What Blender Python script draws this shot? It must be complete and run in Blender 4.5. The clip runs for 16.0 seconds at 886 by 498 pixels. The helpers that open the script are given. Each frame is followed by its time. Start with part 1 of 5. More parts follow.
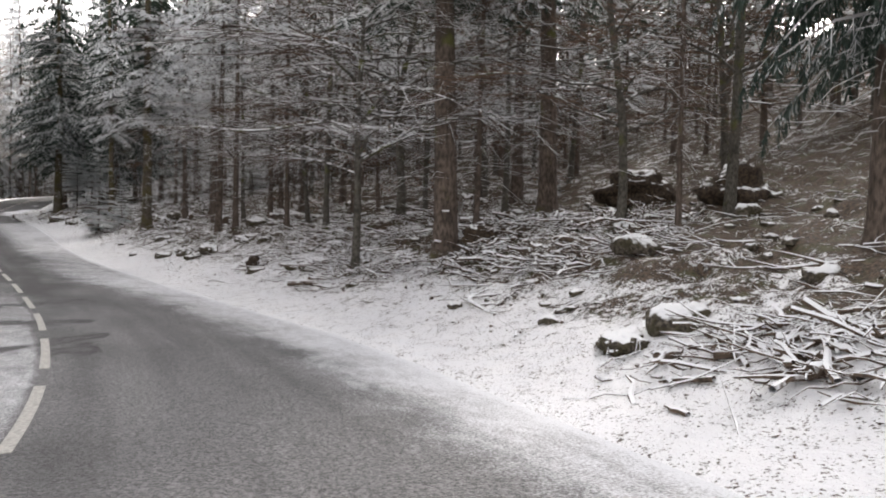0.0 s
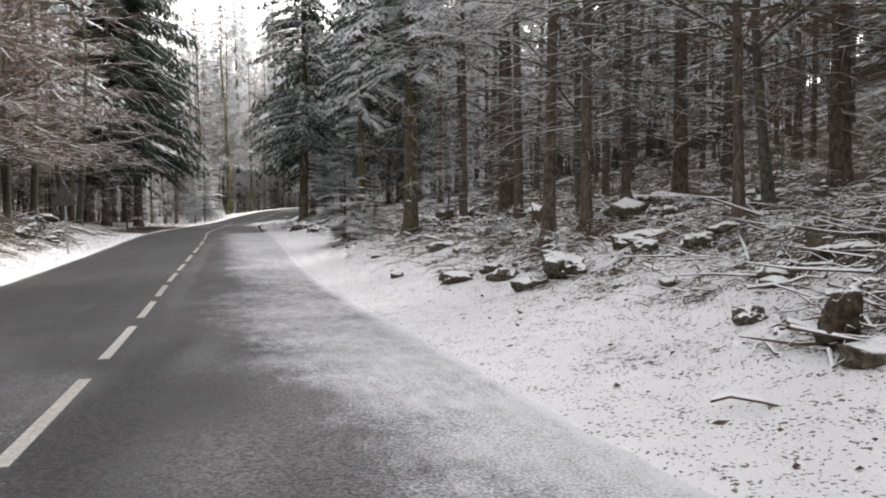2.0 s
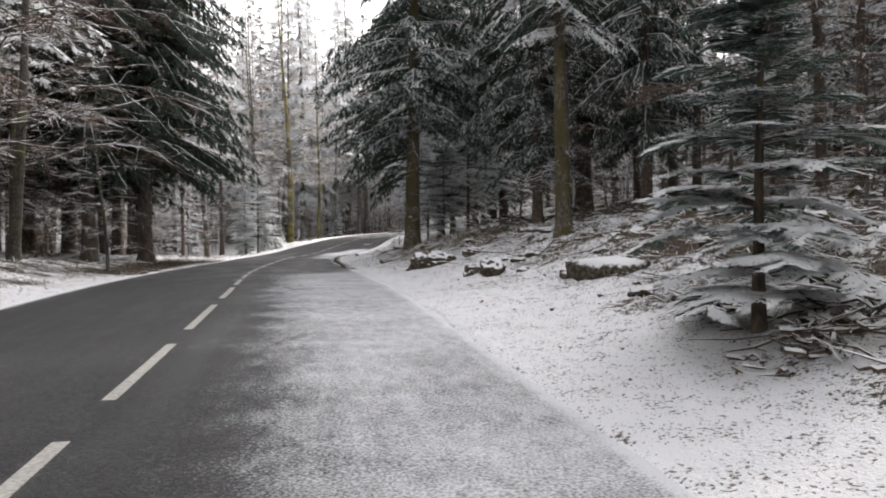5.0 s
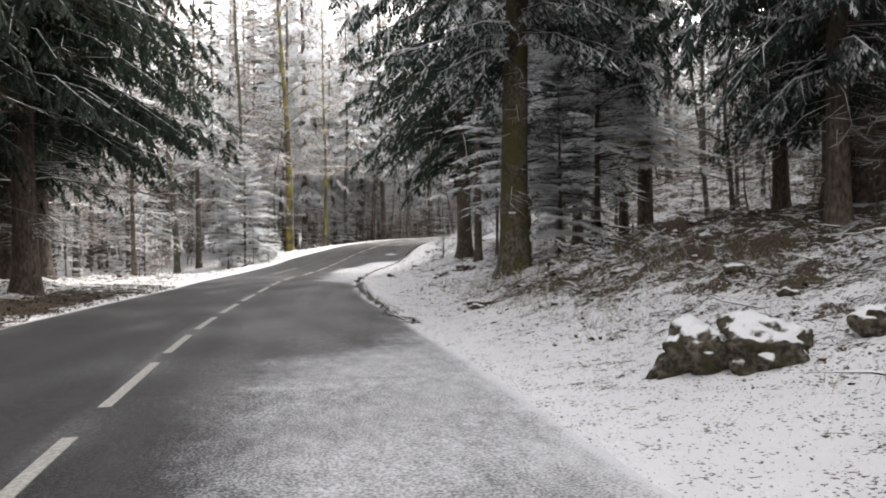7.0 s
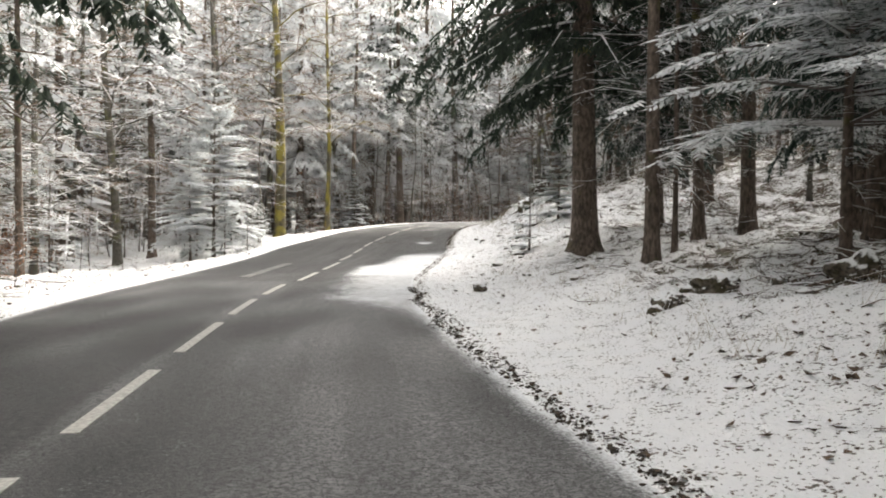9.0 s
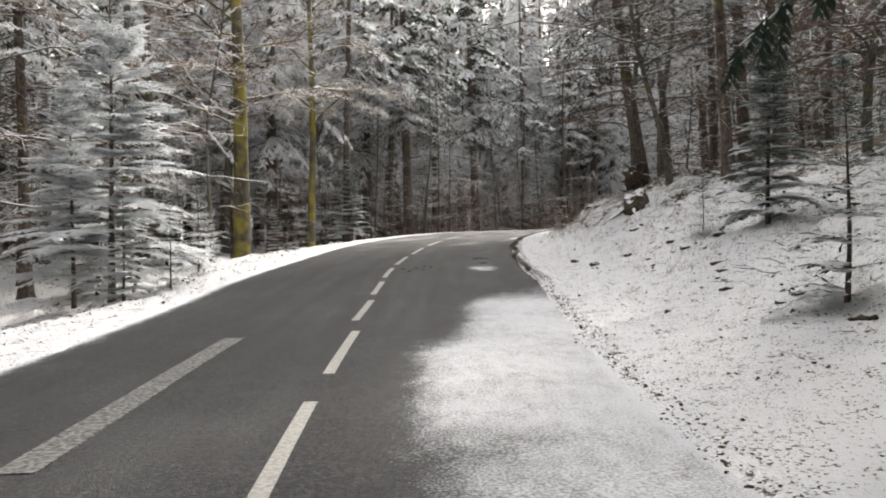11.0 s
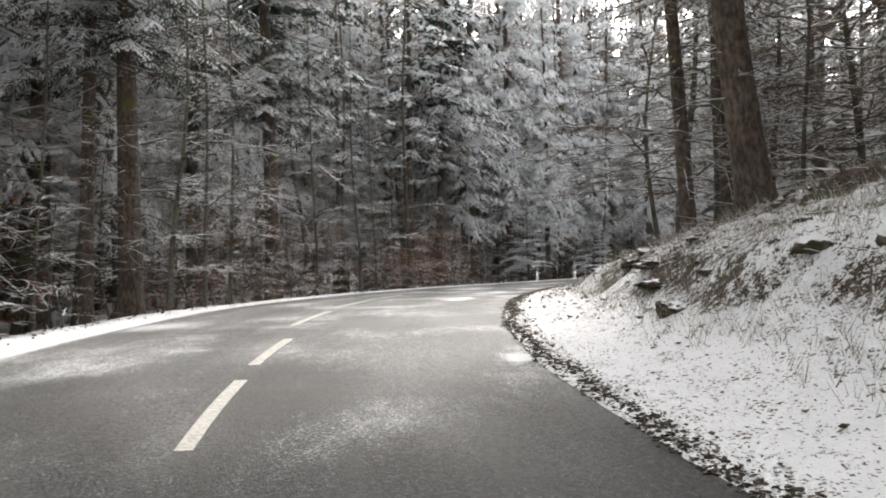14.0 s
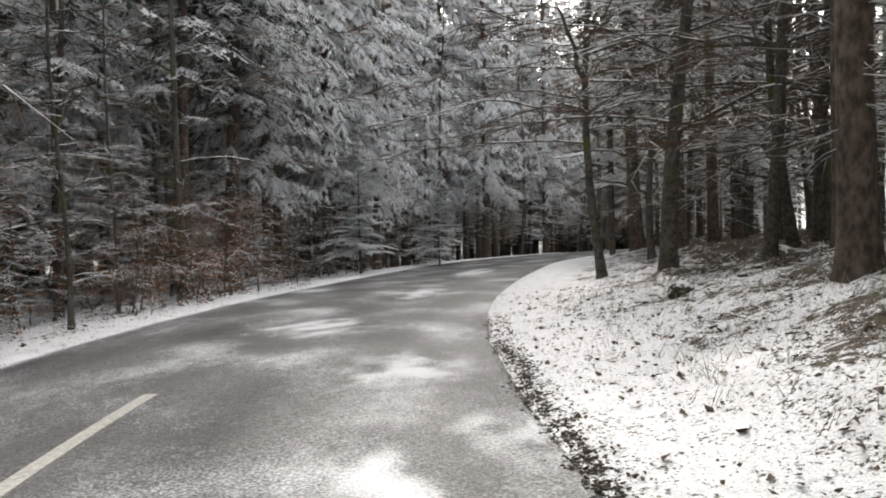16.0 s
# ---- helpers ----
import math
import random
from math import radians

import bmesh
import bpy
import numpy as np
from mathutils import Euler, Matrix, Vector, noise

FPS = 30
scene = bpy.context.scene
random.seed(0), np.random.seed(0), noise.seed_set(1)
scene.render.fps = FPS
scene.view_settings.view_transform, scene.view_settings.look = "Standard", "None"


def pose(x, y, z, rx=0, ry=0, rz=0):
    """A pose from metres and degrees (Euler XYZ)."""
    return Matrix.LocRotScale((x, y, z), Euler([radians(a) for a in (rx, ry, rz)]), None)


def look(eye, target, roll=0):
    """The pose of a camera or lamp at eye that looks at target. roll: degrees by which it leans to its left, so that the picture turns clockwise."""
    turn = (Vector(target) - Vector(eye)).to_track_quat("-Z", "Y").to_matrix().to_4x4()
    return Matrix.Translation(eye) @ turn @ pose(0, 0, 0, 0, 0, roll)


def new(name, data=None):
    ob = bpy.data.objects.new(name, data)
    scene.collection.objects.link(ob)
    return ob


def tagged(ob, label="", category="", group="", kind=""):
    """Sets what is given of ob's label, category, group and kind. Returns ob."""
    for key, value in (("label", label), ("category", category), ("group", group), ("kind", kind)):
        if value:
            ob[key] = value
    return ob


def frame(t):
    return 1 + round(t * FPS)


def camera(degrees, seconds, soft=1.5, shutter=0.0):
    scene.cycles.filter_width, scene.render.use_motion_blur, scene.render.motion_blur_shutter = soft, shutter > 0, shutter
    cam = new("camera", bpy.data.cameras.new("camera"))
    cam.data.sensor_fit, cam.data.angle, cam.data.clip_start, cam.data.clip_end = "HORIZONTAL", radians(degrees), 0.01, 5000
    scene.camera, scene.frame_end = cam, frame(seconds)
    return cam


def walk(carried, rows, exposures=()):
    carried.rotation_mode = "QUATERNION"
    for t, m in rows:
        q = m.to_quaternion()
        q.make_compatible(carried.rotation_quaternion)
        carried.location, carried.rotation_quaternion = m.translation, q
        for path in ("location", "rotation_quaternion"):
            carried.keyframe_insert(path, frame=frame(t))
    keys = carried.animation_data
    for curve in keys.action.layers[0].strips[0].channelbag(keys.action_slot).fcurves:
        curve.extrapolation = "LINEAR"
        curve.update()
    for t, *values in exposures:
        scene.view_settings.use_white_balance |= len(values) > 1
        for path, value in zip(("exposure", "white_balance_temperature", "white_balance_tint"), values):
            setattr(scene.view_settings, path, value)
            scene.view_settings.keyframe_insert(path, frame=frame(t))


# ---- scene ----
cam = camera(58.5, 16.0, soft=1.9)

# seconds, eye, degrees of turn to the left, of pitch, of roll
PATH = [
    (0, (0.000, 0.000, 0.000), -21.14, -2.79, 1.07),
    (0.5, (0.331, 4.236, -0.315), -16.34, -2.72, 0.90),
    (1, (0.403, 8.470, -0.496), -11.96, -2.48, 0.93),
    (1.5, (0.128, 12.891, -0.681), -7.65, -2.27, 0.36),
    (2, (-0.432, 17.327, -0.805), -4.14, -2.18, -0.40),
    (2.5, (-1.133, 21.791, -0.798), -1.89, -2.03, -0.85),
    (3, (-1.928, 26.108, -0.883), -0.52, -1.63, -1.22),
    (3.5, (-2.718, 30.287, -0.924), 0.09, -1.38, -1.19),
    (4, (-3.573, 34.245, -0.929), 0.93, -1.42, -1.43),
    (4.7, (-4.677, 39.886, -0.905), 0.51, -0.40, -1.13),
    (5.2, (-5.423, 44.000, -0.815), 0.10, 0.15, -0.78),
    (5.75, (-6.224, 48.578, -0.676), 0.25, 0.48, -0.65),
    (6.3, (-7.072, 53.182, -0.510), 0.64, 0.57, -0.62),
    (6.5, (-7.413, 54.855, -0.443), 0.58, 0.51, -0.50),
    (7, (-8.190, 59.149, -0.323), 0.31, 0.26, -0.85),
    (7.5, (-8.976, 63.176, -0.255), 0.44, -0.20, -0.23),
    (8, (-9.755, 67.058, -0.252), -0.22, -0.24, 0.19),
    (8.5, (-10.465, 70.750, -0.233), -0.35, -0.71, 0.46),
    (9, (-11.096, 74.315, -0.263), -0.23, -0.64, 0.06),
    (9.2, (-11.356, 75.753, -0.249), 0.14, -0.65, -0.20),
    (9.7, (-11.992, 79.358, -0.078), -0.41, -0.60, -0.36),
    (10.2, (-12.592, 82.995, 0.063), -1.15, -0.43, -0.35),
    (10.75, (-13.210, 87.041, 0.112), -1.58, -0.14, -0.60),
    (11.3, (-13.770, 91.141, 0.141), -2.82, 0.23, -1.43),
    (11.5, (-13.936, 92.652, 0.178), -4.31, 0.38, -1.86),
    (12, (-14.186, 96.575, 0.281), -8.32, 0.72, -2.37),
    (12.5, (-14.138, 100.715, 0.442), -11.70, 1.47, -2.67),
    (13, (-13.917, 104.751, 0.622), -14.55, 2.40, -2.39),
    (13.5, (-13.713, 108.295, 0.864), -16.75, 3.02, -2.06),
    (14, (-13.181, 111.842, 1.196), -19.35, 3.03, -1.21),
    (14.5, (-12.426, 115.379, 1.510), -23.40, 2.00, -1.66),
    (15, (-11.553, 118.859, 1.855), -27.55, 1.12, -1.24),
    (15.5, (-10.475, 121.796, 2.098), -31.58, 0.68, -0.92),
    (16, (-9.269, 124.261, 2.319), -34.88, 0.33, -1.11),
]


def aim(eye, yaw, pitch, roll):
    a, b = radians(yaw), radians(pitch)
    ahead = Vector((-math.sin(a) * math.cos(b), math.cos(a) * math.cos(b), math.sin(b)))
    return look(eye, Vector(eye) + 2 * ahead, roll)


walk(cam, [(t, aim(eye, yaw, pitch, roll)) for t, eye, yaw, pitch, roll in PATH],
     exposures=[(0, 1.72, 6750, 14), (2, 1.94, 6700, 13), (4, 1.92, 6650, 12.5), (6.5, 2.28, 6700, 14), (7.5, 2.5, 6850, 12), (8.2, 2.7, 6950, 11), (9, 2.72, 7050, 10), (11.5, 2.06, 6850, 12), (13, 2.3, 6850, 10), (14.5, 2.24, 6750, 11), (15.2, 2.14, 6750, 11), (16, 2.1, 6750, 11)])

# ---- daylight: a bright overcast winter sky with a veiled sun ahead of the road ----
SUN_UP, SUN_TURN = radians(33), radians(38)
world = bpy.data.worlds.new("winter_sky")
scene.world = world
world.use_nodes = True
wn, wl = world.node_tree.nodes, world.node_tree.links
sky = wn.new("ShaderNodeTexSky")
sky.sky_type = "NISHITA"
sky.sun_disc = False
sky.sun_elevation, sky.sun_rotation = SUN_UP, SUN_TURN
sky.altitude, sky.air_density, sky.dust_density, sky.ozone_density = 600, 1.0, 6.0, 0.6
veil = wn.new("ShaderNodeHueSaturation")
veil.inputs["Saturation"].default_value = 0.12
wl.new(sky.outputs[0], veil.inputs["Color"])
wl.new(veil.outputs[0], wn["Background"].inputs["Color"])
wn["Background"].inputs["Strength"].default_value = 0.15

sun_data = bpy.data.lights.new("sun", "SUN")
sun_data.energy, sun_data.angle, sun_data.color = 1.05, radians(5), (1.0, 0.96, 0.9)
sun = new("sun", sun_data)
sun.matrix_world = look((0, 0, 60), (-60 * math.sin(SUN_TURN) / math.tan(SUN_UP), -60 * math.cos(SUN_TURN) / math.tan(SUN_UP), 0))

# ---- land form: the road's centre line and the height of the ground beside it ----
AXIS = np.array([(-2.3, -14, -1.1), (-1.25, 0.1, -1.4), (-0.9, 7.59, -1.86), (-1.53, 15.06, -2.14), (-2.78, 22.46, -2.25), (-4.24, 29.81, -2.32),
                 (-5.77, 37.15, -2.32), (-7.15, 44.53, -2.19), (-8.44, 51.91, -1.95), (-9.8, 59.29, -1.72), (-11.35, 66.63, -1.65), (-12.77, 73.99, -1.6),
                 (-13.65, 81.44, -1.43), (-14.36, 88.9, -1.27), (-14.58, 96.4, -1.11), (-14.41, 103.89, -0.8), (-14, 111.38, -0.26), (-12.71, 118.76, 0.403),
                 (-10.1, 125.78, 0.89), (-6.3, 132.24, 1.138), (-1.73, 138.18, 1.325), (3.46, 143.59, 1.493), (8.92, 148.73, 1.67), (14.58, 153.66, 1.848),
                 (20.9, 157.7, 2.025), (28.5, 160.6, 2.243), (37.5, 161.6, 2.407), (47, 160.4, 2.563), (58, 156.5, 2.688), (72, 150, 3.045)])


def spline(points, step):
    """A Catmull-Rom curve through the points, in even steps of its plan length."""
    p = np.vstack([2 * points[0] - points[1], points, 2 * points[-1] - points[-2]])
    out = []
    for a, b, c, d in zip(p, p[1:], p[2:], p[3:]):
        u = np.linspace(0, 1, 24, endpoint=False)[:, None]
        out.append(0.5 * (2 * b + (c - a) * u + (2 * a - 5 * b + 4 * c - d) * u**2 + (3 * b - a - 3 * c + d) * u**3))
    out = np.vstack(out + [points[-1:]])
    far = np.r_[0, np.cumsum(np.hypot(*np.diff(out[:, :2], axis=0).T))]
    at = np.arange(0, far[-1], step)
    return at - 14.0, np.stack([np.interp(at, far, out[:, k]) for k in range(3)], 1)


STATION, LINE = spline(AXIS, 0.5)
AHEAD = np.gradient(LINE[:, :2], axis=0)
AHEAD /= np.hypot(*AHEAD.T)[:, None]
ASIDE = np.stack([AHEAD[:, 1], -AHEAD[:, 0]], 1)


def table(s, pairs):
    return np.interp(s, [p[0] for p in pairs], [p[1] for p in pairs])


def right_width(s):
    return table(s, [(0, 4.3), (12, 4.3), (22, 3.7), (60, 3.6), (70, 3.85), (75, 3.8), (81, 3.15), (88, 2.8), (96, 2.9), (102, 3.3), (108, 3.55), (114, 3.3), (121, 2.9), (140, 2.75)])


def left_width(s):
    return table(s, [(0, 3.9), (45, 3.9), (60, 3.7), (76, 3.75), (86, 3.1), (100, 3.35), (108, 3.6), (115, 3.3), (127, 2.9)])


def road_place(s, lat, up=0.0):
    """A point lat metres to the right of the centre line at s metres along it."""
    s, lat = np.broadcast_arrays(np.asarray(s, float), np.asarray(lat, float))
    at = lambda a: np.stack([np.interp(s, STATION, a[:, k]) for k in range(a.shape[1])], -1)  # noqa: E731
    p, n = at(LINE), at(ASIDE)
    return np.concatenate([p[..., :2] + n * lat[..., None], p[..., 2:] + up], -1)


def along(x, y):
    """Metres along the road, metres to the right of its centre line, and the road's height there."""
    x, y = np.ravel(np.asarray(x, float)), np.ravel(np.asarray(y, float))
    out = np.empty((3, len(x)))
    for i in range(0, len(x), 20000):
        q = np.stack([x[i:i + 20000], y[i:i + 20000]], 1)
        d = q[:, None] - LINE[None, :, :2]
        k = (d**2).sum(-1).argmin(1)
        d = q - LINE[k, :2]
        a = (d * AHEAD[k]).sum(1)
        side = (d * ASIDE[k]).sum(1)
        far = np.hypot(d[:, 0], d[:, 1])
        lat = np.where((k == 0) | (k == len(LINE) - 1), np.sign(side) * far, side)
        s = STATION[k] + np.clip(a, -0.3, 0.3)
        out[:, i:i + 20000] = s, lat, np.interp(s, STATION, LINE[:, 2])
    return out


def ripple(x, y, size, seed):
    """A smooth wavy field between -1 and 1."""
    r, out = np.random.RandomState(seed), 0.0
    for n in range(7):
        a, ph, w = r.uniform(0, 6.283), r.uniform(0, 6.283), 6.283 / size * r.uniform(0.6, 1.7)
        out = out + np.sin((x * np.cos(a) + y * np.sin(a)) * w + ph + 1.3 * np.sin((y * np.cos(a) - x * np.sin(a)) * w * 0.7 + ph * 2))
    return out / 4.0


def ground_height(x, y):
    """The height of the ground: level with the road beside it, then banks and slopes."""
    s, lat, z = along(x, y)
    x, y = np.ravel(x), np.ravel(y)
    u = np.where(lat > 0, lat - right_width(s), -lat - left_width(s))
    v = np.where(u > 8, u - 1.0, np.log1p(np.exp((np.clip(u, -6, 8) - 1.0) * 2.5)) / 2.5)
    near, far = np.minimum(v, 4.5), np.clip(v - 4.5, 0, 300)
    kr = table(s, [(0, 0.31), (32, 0.31), (48, 0.23), (66, 0.27), (76, 0.36), (84, 0.17), (92, 0.13), (98, 0.2), (105, 0.34), (112, 0.42), (120, 0.42), (128, 0.41), (136, 0.285), (140, 0.21), (150, 0.14)])
    kl = table(s, [(0, 0.3), (28, 0.38), (56, 0.38), (66, 0.24), (76, 0.14), (88, 0.06), (98, -0.08), (108, -0.26), (118, -0.13), (130, -0.2), (150, -0.14)])
    fr = table(s, [(0, 0.21), (80, 0.14), (95, 0.1), (108, 0.2), (125, 0.16), (140, 0.06)])
    fl = table(s, [(0, 0.12), (60, 0.12), (90, 0.0), (110, -0.02), (150, 0.01)])
    rise = np.where(lat > 0, kr * near + (fr * np.minimum(far, 22) + 0.34 * np.clip(far - 22, 0, 120)), kl * np.minimum(near, 3.6 + 1.4 * (kl < 0)) + (fl * np.minimum(far, 40) + 0.3 * np.clip(far - 40, 0, 130)))
    step = table(s, [(112, 0), (118, 0.35), (123, 0.42), (128, 0.34), (134, 0)]) + 0.07 * ripple(x, y, 2.3, 12)
    foot = table(s, [(112, 2.6), (121, 2.1), (125, 1.6), (129, 1.3), (134, 1.0)]) + 0.3 * ripple(x, y, 2.9, 13)
    rise = rise + (lat > 0) * np.clip(step, 0, 1) * (1 / (1 + np.exp(-(u - foot - 0.35) * 7.0)) - 0.8 * np.clip((u - foot - 1.0) / 4.0, 0, 1))
    off = np.clip((u - 0.3) / 1.5, 0, 1)
    rough = np.clip((u - 2.0) / 2.5, 0, 1)
    bumps = off * (0.025 * ripple(x, y, 1.1, 3) + 0.04 * ripple(x, y, 3.1, 4)) + rough * (0.06 * ripple(x, y, 0.8, 7) + 0.09 * np.abs(ripple(x, y, 1.3, 8)) + 0.09 * ripple(x, y, 1.7, 5) + 0.13 * ripple(x, y, 5.5, 6))
    under = np.clip((-u + 0.05) / 0.5, 0, 1)
    return z + rise + bumps + 0.015 * np.clip(u / 0.4, 0, 1) - 0.16 * under
# ---- end of land form ----

# ---- materials ----
class Paint:
    """A node material in the making."""

    def __init__(self, name, rough=0.8):
        self.mat = bpy.data.materials.new(name)
        self.mat.use_nodes = True
        self.nodes, self.links = self.mat.node_tree.nodes, self.mat.node_tree.links
        self.bsdf = self.nodes["Principled BSDF"]
        self.bsdf.inputs["Roughness"].default_value = rough
        self.bsdf.inputs["Specular IOR Level"].default_value = 0.3
        self.place = self.nodes.new("ShaderNodeTexCoord").outputs["Object"]

    def put(self, socket, value):
        if hasattr(value, "is_linked"):
            self.links.new(value, socket)
        else:
            socket.default_value = value

    def grain(self, scale, detail=4.0, stretch=(1, 1, 1), at=None):
        m = self.nodes.new("ShaderNodeMapping")
        m.inputs["Scale"].default_value = stretch
        self.links.new(at or self.place, m.inputs["Vector"])
        n = self.nodes.new("ShaderNodeTexNoise")
        n.inputs["Scale"].default_value, n.inputs["Detail"].default_value = scale, detail
        self.links.new(m.outputs[0], n.inputs["Vector"])
        return n.outputs["Fac"]

    def ramp(self, value, lo, hi, a=0.0, b=1.0):
        r = self.nodes.new("ShaderNodeMapRange")
        r.interpolation_type = "SMOOTHSTEP"
        for i, v in enumerate((value, lo, hi, a, b)):
            self.put(r.inputs[i], v)
        return r.outputs[0]

    def sum(self, a, b, how="ADD"):
        m = self.nodes.new("ShaderNodeMath")
        m.operation = how
        self.put(m.inputs[0], a)
        self.put(m.inputs[1], b)
        return m.outputs[0]

    def mix(self, fac, a, b):
        m = self.nodes.new("ShaderNodeMix")
        m.data_type = "RGBA"
        self.put(m.inputs[0], fac)
        self.put(m.inputs[6], a if hasattr(a, "is_linked") else (*a, 1))
        self.put(m.inputs[7], b if hasattr(b, "is_linked") else (*b, 1))
        return m.outputs[2]

    def upward(self):
        g = self.nodes.new("ShaderNodeNewGeometry")
        x = self.nodes.new("ShaderNodeSeparateXYZ")
        self.links.new(g.outputs["Normal"], x.inputs[0])
        return x.outputs[2]

    def island(self):
        return self.nodes.new("ShaderNodeNewGeometry").outputs["Random Per Island"]

    def chance(self):
        return self.nodes.new("ShaderNodeObjectInfo").outputs["Random"]

    def field(self, name):
        a = self.nodes.new("ShaderNodeAttribute")
        a.attribute_name = name
        return a.outputs["Fac"]

    def bump(self, height, strength=0.5, distance=0.02):
        b = self.nodes.new("ShaderNodeBump")
        b.inputs["Strength"].default_value, b.inputs["Distance"].default_value = strength, distance
        self.links.new(height, b.inputs["Height"])
        self.links.new(b.outputs[0], self.bsdf.inputs["Normal"])

    def thin(self, colour, share):
        """Thin snowy blades and rimed twigs let part of the light through."""
        t, m = self.nodes.new("ShaderNodeBsdfTranslucent"), self.nodes.new("ShaderNodeMixShader")
        m.inputs[0].default_value = share
        self.links.new(colour, t.inputs["Color"])
        self.links.new(self.bsdf.outputs[0], m.inputs[1])
        self.links.new(t.outputs[0], m.inputs[2])
        self.links.new(m.outputs[0], self.nodes["Material Output"].inputs["Surface"])
        return self.done(colour)

    def done(self, colour, rough=None):
        self.put(self.bsdf.inputs["Base Color"], colour if hasattr(colour, "is_linked") else (*colour, 1))
        if rough is not None:
            self.put(self.bsdf.inputs["Roughness"], rough)
        return self.mat


SNOW = (0.87, 0.885, 0.9)


def ground_paint():
    p = Paint("snowy_forest_floor", 0.9)
    fine, mid, wide = p.grain(38, 6), p.grain(9, 5), p.grain(1.6, 4)
    litter = p.mix(p.ramp(p.grain(24, 5), 0.35, 0.65), (0.028, 0.021, 0.016), (0.13, 0.092, 0.064))
    litter = p.mix(p.ramp(p.grain(3.1, 3), 0.48, 0.7, 0, 0.6), litter, (0.075, 0.085, 0.035))
    h = p.sum(p.sum(p.sum(fine, 0.34, "MULTIPLY"), p.sum(mid, 0.36, "MULTIPLY")), p.sum(wide, 0.3, "MULTIPLY"))
    cut = p.ramp(p.field("cover"), 0, 1, 0.64, 0.36)
    level = p.ramp(p.upward(), 0.72, 0.97, -0.07, 0.02)
    cover = p.ramp(p.sum(p.sum(h, level), cut, "SUBTRACT"), -0.025, 0.025)
    specks = p.ramp(p.sum(p.grain(30, 4, (1, 1, 0.4)), p.sum(p.grain(4, 2), 0.35, "MULTIPLY")), 0.785, 0.82)
    cover = p.sum(cover, p.sum(1.0, p.sum(specks, 0.9, "MULTIPLY"), "SUBTRACT"), "MULTIPLY")
    white = p.mix(p.grain(2.2, 4), (0.84, 0.86, 0.885), (0.92, 0.92, 0.92))
    p.bump(p.sum(h, p.sum(cover, 0.25, "MULTIPLY")), 1.0, 0.1)
    return p.done(p.mix(cover, litter, white), 0.85)


def road_paint():
    p = Paint("asphalt_with_thin_snow", 0.6)
    way = p.nodes.new("ShaderNodeUVMap")
    way.uv_map = "way"
    way = way.outputs[0]
    fine, wide = p.grain(110, 3), p.grain(0.9, 4)
    streak = p.grain(2.2, 5, (0.12, 1.6, 1), way)
    stone = p.mix(p.ramp(fine, 0.4, 0.6), (0.011, 0.0115, 0.0125), (0.06, 0.06, 0.061))
    wet = p.ramp(p.sum(p.field("wet"), p.sum(p.sum(streak, 0.5, "SUBTRACT"), 0.9, "MULTIPLY")), 0.15, 0.75)
    stone = p.mix(p.sum(wet, 0.75, "MULTIPLY"), stone, (0.024, 0.024, 0.026))
    stone = p.mix(p.ramp(wide, 0.45, 0.7, 0, 0.35), stone, (0.055, 0.056, 0.058))
    stone = p.mix(p.ramp(p.grain(30, 5), 0.5, 0.64, 0, 0.5), stone, (0.12, 0.12, 0.12))
    pale = p.ramp(p.field("wet"), -0.7, 0.0, 0.8, 0.0)
    stone = p.mix(pale, stone, p.mix(p.ramp(p.sum(p.sum(fine, 0.5, "MULTIPLY"), p.sum(p.grain(34, 5), 0.5, "MULTIPLY")), 0.42, 0.58), (0.07, 0.07, 0.07), (0.32, 0.32, 0.32)))
    track = p.grain(1.7, 5, (0.06, 1.0, 1), way)
    stone = p.mix(p.ramp(p.sum(track, p.sum(p.grain(13, 4), 0.5, "MULTIPLY")), 0.68, 0.9, 0, 0.5), stone, (0.065, 0.065, 0.066))
    p.bsdf.inputs["Specular IOR Level"].default_value = 0.16
    grit = p.sum(p.grain(48, 4), 0.6, "MULTIPLY")
    h = p.sum(grit, p.sum(p.sum(p.grain(5, 4, (0.6, 1.2, 1), way), 0.2, "MULTIPLY"), p.sum(wide, 0.2, "MULTIPLY")))
    # the cover field holds thin snow and the bend's painted sunlight
    cover = p.ramp(p.sum(h, p.ramp(p.field("cover"), 0, 1, 0.76, 0.26), "SUBTRACT"), -0.19, 0.19)
    cover = p.sum(cover, 0.93, "MULTIPLY")
    p.bump(p.sum(p.sum(fine, p.grain(42, 4)), p.sum(cover, 0.4, "MULTIPLY")), 0.8, 0.012)
    return p.done(p.mix(cover, stone, (0.80, 0.82, 0.84)), p.sum(p.ramp(cover, 0, 1, 0.62, 0.9), p.sum(wet, 0.12, "MULTIPLY"), "SUBTRACT"))


def bark_paint(name, dark, light, moss=0.0, moss_colour=(0.11, 0.12, 0.03), stretch=(1, 1, 0.25), frost=-0.06):
    p = Paint(name, 0.9)
    a, b = p.grain(16, 6, stretch), p.grain(2.3, 3)
    c = p.mix(p.ramp(a, 0.3, 0.7), dark, light)
    c = p.mix(p.ramp(b, 0.45, 0.7, 0, 0.5), c, tuple(v * 0.5 for v in dark))
    if moss:
        c = p.mix(p.ramp(p.grain(1.7, 5), 0.62 - 0.4 * moss, 0.8 - 0.4 * moss, 0, 0.85), c, moss_colour)
    c = p.mix(p.ramp(p.sum(p.grain(7, 5), p.sum(p.upward(), 0.5, "MULTIPLY")), 0.72 - frost, 0.8 - frost, 0, 0.85), c, SNOW)
    p.bump(a, 0.9, 0.03)
    return p.done(c)


